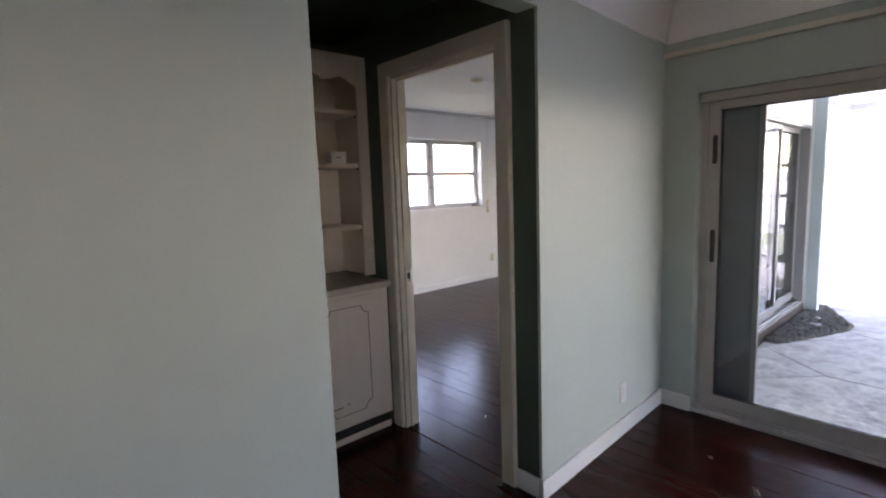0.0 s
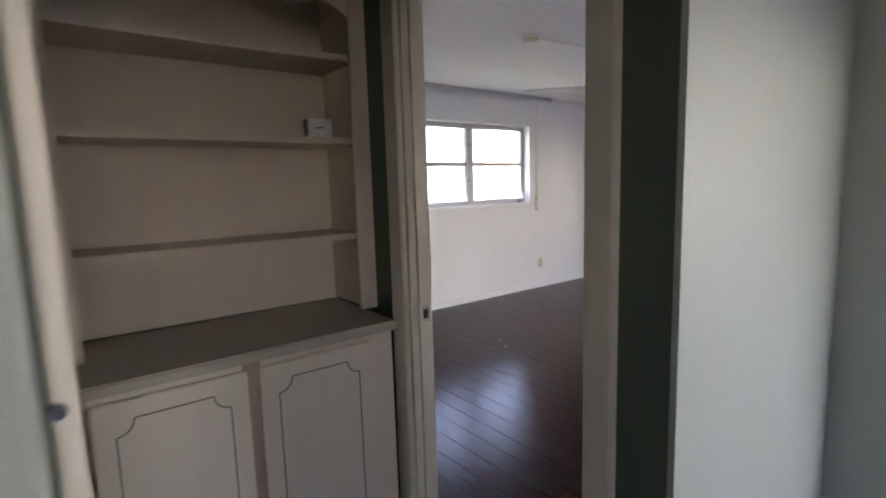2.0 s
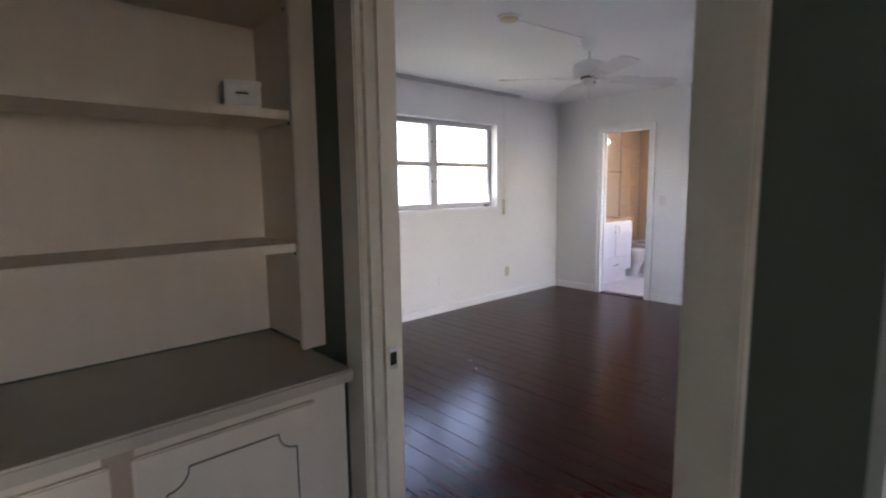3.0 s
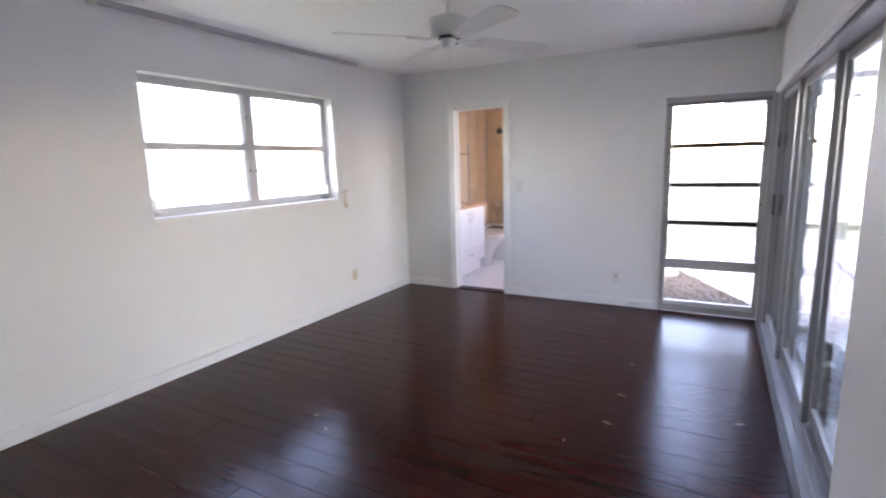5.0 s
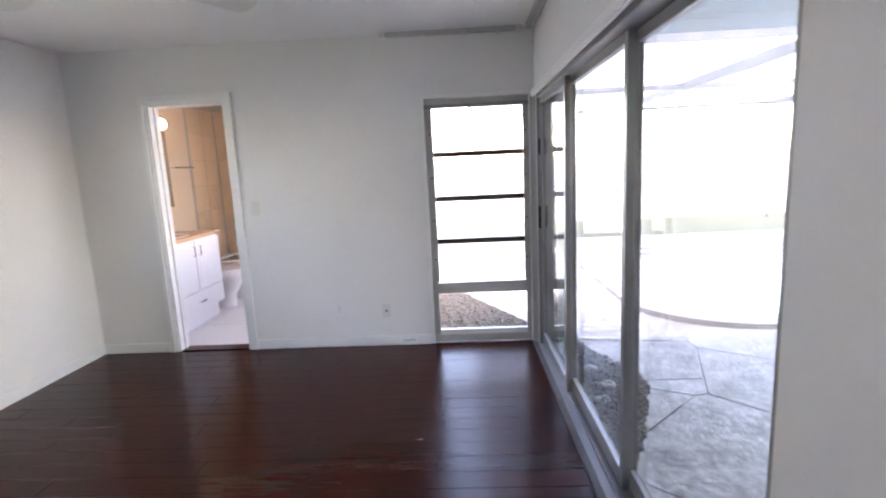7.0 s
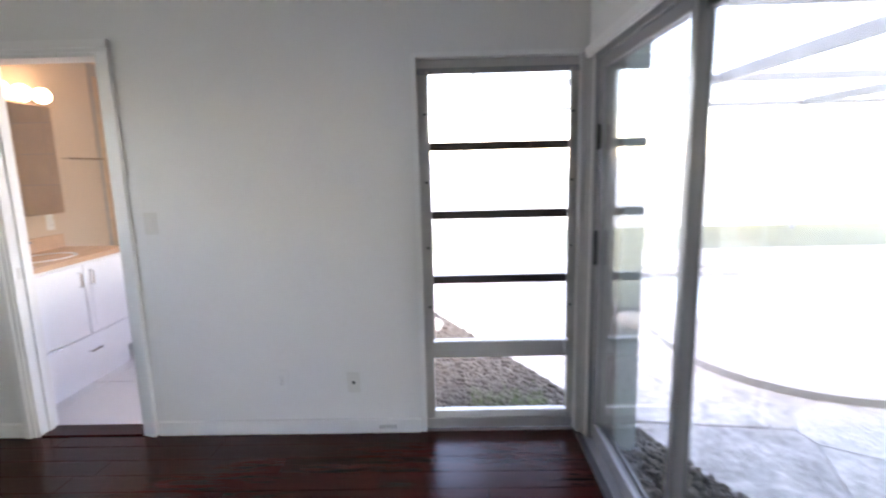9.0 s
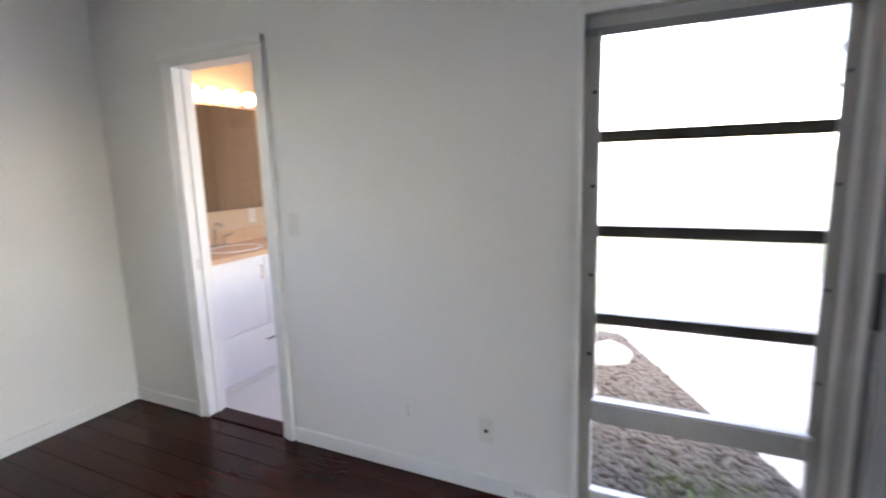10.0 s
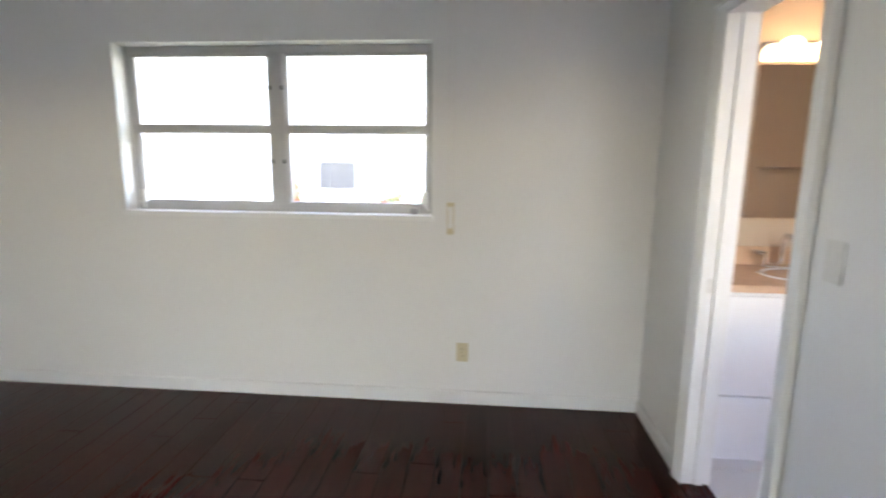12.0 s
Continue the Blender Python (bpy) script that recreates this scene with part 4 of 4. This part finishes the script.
def toilet():
    t = thing("toilet", "white porcelain toilet with a closed lid", "toilet", at=(9.33, 5.62, 0))
    bm = bmesh.new()
    n = 28
    prof = [(0.105, 0.0, 0.05), (0.10, 0.14, 0.04), (0.12, 0.24, 0.0), (0.165, 0.33, -0.02), (0.185, 0.39, -0.03), (0.185, 0.40, -0.03)]
    rings = [[bm.verts.new((r * math.cos(2 * math.pi * i / n), o + r * 1.28 * math.sin(2 * math.pi * i / n), z)) for i in range(n)] for r, z, o in prof]
    for p, q in zip(rings, rings[1:]):
        for i in range(n):
            bm.faces.new((p[i], p[(i + 1) % n], q[(i + 1) % n], q[i]))
    bm.faces.new(rings[-1])
    bm.faces.new(list(reversed(rings[0])))
    part("bowl", bm, PORCELAIN, t, "", True)
    for nm, z0, z1, r in (("seat", 0.401, 0.42, 0.19), ("lid", 0.423, 0.442, 0.188)):
        part(nm, extrude_outline(bmesh.new(), [(r * math.cos(2 * math.pi * i / 32), -0.03 + r * 1.26 * math.sin(2 * math.pi * i / 32), z0) for i in range(32)], (0, 0, z1 - z0)), PORCELAIN, t)
    part("tank", solid(bmesh.new(), -0.21, 0.21, 0.22, 0.41, 0.40, 0.74, 0.02), PORCELAIN, t, "", True)
    part("tank_lid", solid(bmesh.new(), -0.22, 0.22, 0.21, 0.413, 0.742, 0.77, 0.01), PORCELAIN, t, "", True)
    part("neck", solid(bmesh.new(), -0.09, 0.09, 0.15, 0.40, 0.0, 0.399, 0.02), PORCELAIN, t, "", True)
    part("flush_lever", tube(bmesh.new(), [(-0.16, 0.22, 0.68), (-0.16, 0.20, 0.68), (-0.10, 0.19, 0.675)], 0.006), CHROME, t)


def bathtub():
    t = thing("bathtub", "white alcove bathtub with a rounded rim", "bathtub")
    x0, x1, y0, y1 = 9.62, 10.28, 4.35, 6.02
    box_part("apron", (x0, x0 + 0.05, y0, y1, 0, 0.43), PORCELAIN, t, "", 0.015)
    bm = bmesh.new()
    for b in ((x0, x0 + 0.09, y0, y1), (x1 - 0.07, x1, y0, y1), (x0 + 0.09, x1 - 0.07, y0, y0 + 0.09), (x0 + 0.09, x1 - 0.07, y1 - 0.09, y1)):
        solid(bm, *b, 0.432, 0.46, 0.008)
    part("rim", bm, PORCELAIN, t)
    box_part("basin", (x0 + 0.05, x1, y0, y1, 0.0, 0.15), PORCELAIN, t)
    s = thing("shower_fittings", "bronze shower head, valve and tub spout on tile", "shower")
    y, xw = 5.72, 10.285
    part("shower_arm", tube(bmesh.new(), [(xw, y + 0.1, 2.0), (xw - 0.10, y + 0.06, 2.0), (xw - 0.17, y + 0.02, 1.95)], 0.010), CHROME, s, "", True)
    part("shower_head", rod(bmesh.new(), (xw - 0.16, y + 0.025, 1.955), (xw - 0.215, y, 1.90), 0.018, 0.05), DARKBAR, s, "", True)
    part("escutcheon", rod(bmesh.new(), (xw, y + 0.12, 0.80), (xw - 0.012, y + 0.12, 0.80), 0.075, n=24), CHROME, s, "", True)
    part("valve_lever", tube(bmesh.new(), [(xw - 0.01, y + 0.12, 0.80), (xw - 0.06, y + 0.12, 0.80), (xw - 0.07, y + 0.05, 0.77)], 0.013), CHROME, s, "", True)
    part("tub_spout", tube(bmesh.new(), [(xw, y + 0.12, 0.60), (xw - 0.12, y + 0.12, 0.60), (xw - 0.13, y + 0.12, 0.575)], 0.022), CHROME, s, "", True)


vanity()
bath_fixtures()
toilet()
bathtub()

# tiled walls round the tub
tw = tagged(finish("wall_tile_bed", solid(bmesh.new(), 10.289, 10.2995, 4.3, NY - 0.006, 0.44, 2.35), GROUT), "tan tiled wall behind the bathtub", "wall", kind="structure")
me = bpy.data.meshes.new("tile")
bm = solid(bmesh.new(), -0.003, 0.003, -0.148, 0.148, -0.148, 0.148, 0.002)
bm.to_mesh(me)
bm.free()
me.materials.append(TILE)
for i in range(6):
    for j in range(6):
        q = new("tile", me)
        q.parent = tw
        q.location = (10.2875, NY - 0.16 - 0.301 * i, 0.60 + 0.301 * j)
tw = tagged(finish("wall_tile_bed_end", solid(bmesh.new(), 9.6, 10.285, NY - 0.0145, NY - 0.0052, 0.44, 2.35), GROUT), "tan tiled end wall of the bathtub", "wall", kind="structure")
me = bpy.data.meshes.new("tile")
bm = solid(bmesh.new(), -0.148, 0.148, -0.003, 0.003, -0.148, 0.148, 0.002)
bm.to_mesh(me)
bm.free()
me.materials.append(TILE)
for i in range(2):
    for j in range(6):
        q = new("tile", me)
        q.parent = tw
        q.location = (9.78 + 0.301 * i, NY - 0.0165, 0.60 + 0.301 * j)
bf = structure("floor_bath", [(8.01, 10.3, 3.9, NY, -0.2, -0.006)], GROUT, "pale tiled bathroom floor")
me = bpy.data.meshes.new("tile")
bm = solid(bmesh.new(), -0.2985, 0.2985, -0.2985, 0.2985, -0.007, 0.0, 0.0015)
bm.to_mesh(me)
bm.free()
me.materials.append(TILEFLOOR)
for i in range(3):
    for j in range(4):
        q = new("tile", me)
        q.parent = bf
        q.location = (8.32 + 0.6 * i, 4.0 + 0.6 * j, 0)

# ---- outside ----
ground = structure("ground", [(-60, 80, -70, 70, -0.6, PZ - 0.10)], GRASS, "grass ground reaching the horizon")
# patio slab with irregular stamped stones, pool beyond
PX0, PX1, PY0, PY1 = 4.37, 14.0, -8.0, 3.4
structure("pavement_bed", [(4.37, 8.4, -8.0, 2.2, PZ - 0.1, PZ - 0.007), (8.4, 14.0, 1.25, 3.4, PZ - 0.1, PZ - 0.007), (12.6, 14.0, -8.0, 1.25, PZ - 0.1, PZ - 0.007)], PATIOJOINT, "joints of the stamped concrete patio")


def clip_poly(poly, a, b, c):
    """Part of the polygon with a*x + b*y <= c."""
    out = []
    for i, p in enumerate(poly):
        q = poly[(i + 1) % len(poly)]
        dp, dq = a * p[0] + b * p[1] - c, a * q[0] + b * q[1] - c
        if dp <= 0:
            out.append(p)
        if dp * dq < 0:
            u = dp / (dp - dq)
            out.append((p[0] + (q[0] - p[0]) * u, p[1] + (q[1] - p[1]) * u))
    return out


def in_bed(x, y):
    """Rock beds: by the south corner of the bedroom and past its east window."""
    return (6.4 < x < 8.2 and 1.72 < y < 2.2 and y > 1.72 + abs(x - 7.3) * 0.42 - 0.05) or (8.0 < x < 10.5 and 2.22 + (x - 8.4) * 0.5 < y < 3.66)


def flagstones():
    pv = tagged(new("pavement"), "pale stamped concrete patio with stone-shaped joints", "pavement", kind="structure")
    rng = random.Random(7)
    sites = [(PX0 + 1.0 * i + rng.uniform(-0.36, 0.36) + (0.5 if j % 2 else 0), PY0 + 0.95 * j + rng.uniform(-0.34, 0.34)) for i in range(-1, 11) for j in range(-1, 14)]
    for k, s in enumerate(sites):
        poly = [(PX0, PY0), (PX1, PY0), (PX1, PY1), (PX0, PY1)]
        for o in sites:
            d2 = (o[0] - s[0]) ** 2 + (o[1] - s[1]) ** 2
            if o is s or d2 > 9:
                continue
            a, b = o[0] - s[0], o[1] - s[1]
            c = (o[0] ** 2 + o[1] ** 2 - s[0] ** 2 - s[1] ** 2) / 2 - 0.0025 * math.sqrt(d2)
            poly = clip_poly(poly, a, b, c)
            if len(poly) < 3:
                break
        # keep clear of the pool, the beds and the house
        cx, cy = (sum(p[0] for p in poly) / len(poly), sum(p[1] for p in poly) / len(poly)) if len(poly) > 2 else (0, 0)
        polys = [poly] if len(poly) > 2 else []
        if polys and cx < 8.05:
            polys = [clip_poly(clip_poly(poly, 0, 1, 2.19), 1, 0, 8.4)]
            if any(in_bed(*p) for p in polys[0]) or 5.6 < cx and cy > 0.9:
                polys = [clip_poly(clip_poly(polys[0], -0.4, 1, 1.7 - 0.4 * 7.3), -1, 0, -7.302), clip_poly(clip_poly(polys[0], 0.4, 1, 1.7 + 0.4 * 7.3), 1, 0, 7.298)]
        elif polys:
            polys = [clip_poly(clip_poly(poly, -0.5, 1, 2.2 - 0.5 * 8.4), 0, -1, -1.22), clip_poly(clip_poly(poly, -1, 0, -12.7), 0, 1, 1.21), clip_poly(clip_poly(poly, 1, 0, 8.12), 0, 1, 1.21)]
        for q in polys:
            if len(q) < 3:
                continue
            bm = bmesh.new()
            z = PZ + rng.uniform(-0.003, 0.003)
            extrude_outline(bm, [(x, y, z - 0.03) for x, y in q], (0, 0, 0.03))
            top = [e for e in bm.edges if all(v.co.z > z - 0.001 for v in e.verts)]
            bmesh.ops.bevel(bm, geom=top, offset=0.006, segments=1, affect="EDGES")
            part("paving_stone", bm, PATIO, pv)


flagstones()


def rocks():
    rng = random.Random(3)
    structure("ground_bed", [(6.35, 8.3, 1.6, 2.205, PZ - 0.08, PZ - 0.0045), (8.0, 10.6, 2.21, 3.655, PZ - 0.08, PZ - 0.0045)], SOIL, "dark soil under the rock beds")
    protos = []
    for k in range(5):
        bm = bmesh.new()
        bmesh.ops.create_icosphere(bm, subdivisions=2 if k < 2 else 1, radius=1)
        for v in bm.verts:
            v.co *= 1 + 0.3 * noise.noise(v.co * 1.3 + Vector((k * 7, 0, 0)))
        protos.append(([v.co.copy() for v in bm.verts], [[v.index for v in f.verts] for f in bm.faces]))
        bm.free()
    verts, faces = [], []
    n = 0
    while n < 6500:
        x, y = rng.uniform(6.4, 10.5), rng.uniform(1.7, 3.66)
        if not in_bed(x, y):
            continue
        n += 1
        r = rng.uniform(0.014, 0.036)
        m = Matrix.LocRotScale((x, y, PZ - 0.006 + r * 0.3), Euler((rng.random() * 6, rng.random() * 0.6, rng.random() * 6)), (r, r * 0.75, r * 0.5))
        vs, fs = protos[rng.randrange(2, 5)]
        o = len(verts)
        verts += [m @ v for v in vs]
        faces += [[i + o for i in f] for f in fs]
    me = bpy.data.meshes.new("gravel")
    me.from_pydata(verts, [], faces)
    me.materials.append(ROCK)
    me.shade_smooth()
    tagged(new("gravel", me), "grey brown river gravel in the planting beds", "gravel", kind="stuff")
    for x, y, r in ((7.25, 1.98, 0.10), (7.52, 2.02, 0.09), (7.05, 2.06, 0.08), (10.0, 3.34, 0.26), (9.3, 3.4, 0.13)):
        me = bpy.data.meshes.new("boulder")
        vs, fs = protos[rng.randrange(0, 2)]
        me.from_pydata([(v.x * r, v.y * r * 0.8, v.z * r * 0.32) for v in vs], [], fs)
        me.materials.append(COPING)
        me.shade_smooth()
        b = tagged(new("boulder", me), "pale flat stone lying in the gravel bed", "stone", "stones in the beds")
        b.location = (x, y, PZ - 0.02 + r * 0.12)


rocks()


def grass_tuft():
    rng = random.Random(5)
    verts, faces = [], []
    for i in range(900):
        x, y = rng.gauss(8.35, 0.12), rng.uniform(2.45, 2.95)
        if x < 8.08:
            continue
        h, a, w = rng.uniform(0.04, 0.11), rng.random() * 6.28, 0.0035
        dx, dy = math.cos(a), math.sin(a)
        o = len(verts)
        verts += [(x - dy * w, y + dx * w, PZ - 0.03), (x + dy * w, y - dx * w, PZ - 0.03), (x + dx * h * 0.6, y + dy * h * 0.6, PZ - 0.03 + h)]
        faces.append((o, o + 1, o + 2))
    me = bpy.data.meshes.new("weeds")
    me.from_pydata(verts, [], faces)
    me.materials.append(LEAF)
    tagged(new("weeds", me), "green weeds growing in the gravel bed", "weeds", kind="stuff")


grass_tuft()


def pool():
    p = tagged(new("water"), "pale blue swimming pool with a raised stone coping", "pool", kind="structure")
    x0, x1, y0, y1, r = 8.55, 12.4, -7.0, 0.95, 0.75

    def outline(g):
        pts = []
        for cx, cy, a0 in ((x1 - r, y1 - r, 0), (x0 + r, y1 - r, 90), (x0 + r, y0 + r, 180), (x1 - r, y0 + r, 270)):
            pts += [(cx + (r + g) * math.cos(radians(a0 + 10 * i)), cy + (r + g) * math.sin(radians(a0 + 10 * i))) for i in range(10)]
        return pts
    part("basin", extrude_outline(bmesh.new(), [(x, y, PZ - 0.14) for x, y in outline(0.05)], (0, 0, 0.07)), WATER, p)
    a, b = outline(0.0), outline(0.30)
    n = len(a)
    for i in range(n):
        j = (i + 1) % n
        bm = extrude_outline(bmesh.new(), [(*a[i], PZ - 0.08), (*a[j], PZ - 0.08), (*b[j], PZ - 0.08), (*b[i], PZ - 0.08)], (0, 0, 0.13))
        part("coping_stone", bm, COPING, p)
    structure("pavement_pool_edge", [(8.1, 8.55, -8.0, 1.24, PZ - 0.1, PZ - 0.006), (8.1, 12.8, 0.6, 1.24, PZ - 0.101, PZ - 0.007), (12.2, 12.8, -8.0, 0.6, PZ - 0.1, PZ - 0.006)], PATIO, "pale concrete deck round the pool")


pool()


def screen_cage():
    t = thing("pool_cage", "pale grey aluminium frame of the pool screen enclosure", "pool enclosure")
    for y in (-8.7, -4.9, -1.1, 2.7):
        part("post", solid(bmesh.new(), 16.9, 17.0, y, y + 0.06, PZ - 0.1, 2.55, 0.004), BEAM, t)
        part("rafter", solid(bmesh.new(), 7.9, 17.0, y, y + 0.06, 2.58, 2.73, 0.006), BEAM, t)
    for x in (9.4, 13.2, 16.92):
        part("purlin", solid(bmesh.new(), x, x + 0.06, -8.64, 2.7, 2.60, 2.70, 0.005), BEAM, t)
    ys, xs = (-8.67, -4.87, -1.07, 2.73), (7.93, 9.43, 13.23, 16.95)
    for y0, y1 in zip(ys, ys[1:]):
        for x0, x1 in zip(xs, xs[1:]):
            part("screen", solid(bmesh.new(), x0, x1, y0, y1, 2.735, 2.737), MESH, t, "fine grey insect screen")
    part("chair_rail", solid(bmesh.new(), 16.92, 16.98, -8.64, 2.7, 0.82, 0.88, 0.004), CAGE, t)


screen_cage()


def fence():
    t = thing("garden_fence", "white board fence along the lawn", "fence")
    me = bpy.data.meshes.new("board")
    bm = solid(bmesh.new(), -0.012, 0.012, -0.075, 0.075, 0, 1.75, 0.004)
    bm.to_mesh(me)
    bm.free()
    me.materials.append(CAGE)
    for i in range(170):
        o = new("board", me)
        o.parent = t
        o.location = (17.8, -17 + 0.158 * i, PZ - 0.1)
    for z in (0.3, 1.3):
        part("rail", solid(bmesh.new(), 17.815, 17.86, -17.1, 9.9, z, z + 0.09), CAGE, t)


fence()


def neighbour():
    t = thing("neighbour_house", "plain white neighbouring house with a low roof", "house")
    part("wall", solid(bmesh.new(), -4, 14, 15.0, 19, -0.3, 4.6), STUCCO, t)
    part("roof", extrude_outline(bmesh.new(), [(-4.6, 14.3, 4.6), (-4.6, 19.6, 4.6), (-4.6, 17, 5.8)], (19.2, 0, 0)), STUCCO, t)
    w = part("window", solid(bmesh.new(), 3.0, 3.9, 14.96, 14.999, 0.80, 1.42, 0.01), UTILITY, t, "grey window")
    for b in ((2.95, 3.0, 14.94, 14.999, 0.75, 1.47), (3.9, 3.95, 14.94, 14.999, 0.75, 1.47), (3.0, 3.9, 14.94, 14.999, 1.42, 1.47), (3.0, 3.9, 14.92, 14.999, 0.75, 0.80)):
        part("frame", solid(bmesh.new(), *b, 0.004), STUCCO, w)
    rng = random.Random(21)
    for x, y, h, wide, petals in ((2.5, 14.2, 1.4, 0.32, 0.5), (4.9, 14.1, 1.15, 0.55, 0.25), (5.8, 13.8, 0.95, 0.6, 0.1)):
        sh = thing("garden_shrub", "leafy garden shrub with faded red flowers" if petals > 0.2 else "low leafy green garden shrub", "shrub", "shrubs by the neighbour's wall", at=(x, y, PZ - 0.1))
        bm = bmesh.new()
        for k in range(6):
            a = k * 1.05
            rod(bm, (0, 0, 0), (math.cos(a) * wide * 0.5, math.sin(a) * wide * 0.4, h * 0.75), 0.018, 0.006, 6)
        part("stems", bm, BARK, sh)
        for nm, mat, n in (("leaves", LEAF, int(420 * (1 - petals))), ("flowers", REDPAINT, int(420 * petals))):
            verts, faces = [], []
            for i in range(n):
                a, q = rng.random() * 6.28, rng.random() ** 0.5
                p = Vector((math.cos(a) * wide * q, math.sin(a) * wide * 0.7 * q, h * (0.35 + 0.65 * rng.random() * (1 - 0.45 * q * q))))
                e = Euler((rng.random() * 3, rng.random() * 3, rng.random() * 6)).to_matrix()
                o = len(verts)
                verts += [p + e @ Vector(v) for v in ((-0.06, 0, 0), (0, -0.028, 0.008), (0.07, 0, 0), (0, 0.028, 0.008))]
                faces.append((o, o + 1, o + 2, o + 3))
            me = bpy.data.meshes.new(nm)
            me.from_pydata(verts, [], faces)
            me.materials.append(mat)
            ob = new(nm, me)
            ob.parent = sh


neighbour()


# ---- floor boards ----
def floor_boards(name, label, x0, x1, y0, y1, seed, width=0.127, near=None):
    fl = tagged(new(name), label, "floor", kind="structure")
    rng = random.Random(seed)
    cache = {}

    def mesh(w, l):
        key = (round(w, 3), round(l, 2))
        if key not in cache:
            hx, hy, b, s = w / 2 - 0.0009, key[1] / 2 - 0.0003, 0.0013, 0.0009
            v = [(-hx, -hy, -0.012), (hx, -hy, -0.012), (hx, hy, -0.012), (-hx, hy, -0.012), (-hx, -hy, -s), (hx, -hy, -s), (hx, hy, -s), (-hx, hy, -s), (-hx + b, -hy + b, 0), (hx - b, -hy + b, 0), (hx - b, hy - b, 0), (-hx + b, hy - b, 0)]
            f = [(8, 9, 10, 11)] + [(i, (i + 1) % 4, 4 + (i + 1) % 4, 4 + i) for i in range(4)] + [(4 + i, 4 + (i + 1) % 4, 8 + (i + 1) % 4, 8 + i) for i in range(4)]
            me = bpy.data.meshes.new("floor_board")
            me.from_pydata(v, [], f)
            me.materials.append(WOOD)
            cache[key] = me
        return cache[key]
    x = x0
    while x < x1 - 0.01:
        w = min(width, x1 - x)
        y = y0 - rng.choice((0.0, 0.2, 0.4, 0.6, 0.8))
        while y < y1 - 0.02:
            l = rng.choice((0.9, 1.2, 1.5, 1.8, 2.1))
            a, b = max(y, y0), min(y + l, y1)
            y += l
            if b - a < 0.03:
                continue
            o = new("floor_board", mesh(w, b - a))
            o.parent = fl
            o.location = (x + w / 2, (a + b) / 2, rng.uniform(-0.0006, 0.0004))
            o.rotation_euler = (rng.uniform(-0.0006, 0.0006), rng.uniform(-0.002, 0.002), 0)
        x += width


floor_boards("floor_bedroom", "dark glossy hand-scraped mahogany floor boards of the bedroom", BX, EX, SY + 0.046, NY, 11)
floor_boards("floor_hall", "dark glossy hand-scraped mahogany floor boards of the hall", 1.87, WX - 0.004, 2.24, 3.26, 12)
floor_boards("floor_living", "dark glossy hand-scraped mahogany floor boards of the living room", 0.6, LX + 0.02, -1.6, 2.24, 13)
structure("floor_living_far", [(-3.2, 0.6, -3.2, GY, -0.0105, -0.001), (0.6, LX, -3.2, -1.6, -0.011, -0.001)], WOOD, "dark wooden floor away from the walk")


def floor_scuffs():
    rng = random.Random(9)
    verts, faces = [], []
    for x, y, l, a in ((6.43, 3.215, 0.05, 1.4), (5.92, 3.21, 0.06, 1.2), (5.54, 3.22, 0.07, 1.3), (5.26, 3.39, 0.03, 0.4), (5.83, 2.58, 0.05, 1.5), (4.79, 4.61, 0.06, 0.9), (4.89, 4.76, 0.05, 0.7), (2.3, 1.9, 0.05, 0.4), (3.6, 1.5, 0.08, 0.5), (3.75, 1.75, 0.04, 1.0), (3.3, 2.9, 0.06, 0.6)):
        for k in range(3):
            u, v = x + rng.uniform(-0.01, 0.01), y + rng.uniform(-0.01, 0.01)
            dx, dy, w = math.cos(a) * l * rng.uniform(0.3, 0.6), math.sin(a) * l * rng.uniform(0.3, 0.6), rng.uniform(0.0008, 0.002)
            o = len(verts)
            verts += [(u - dx, v - dy, 0.0012), (u + w, v - w, 0.0014), (u + dx, v + dy, 0.0012), (u - w, v + w, 0.0014)]
            faces.append((o, o + 1, o + 2, o + 3))
    me = bpy.data.meshes.new("floor_scuffs")
    me.from_pydata(verts, [], faces)
    me.materials.append(COUNTER)
    tagged(new("floor_scuffs", me), "pale scratches worn into the dark floor boards", "scratches", kind="stuff")


floor_scuffs()
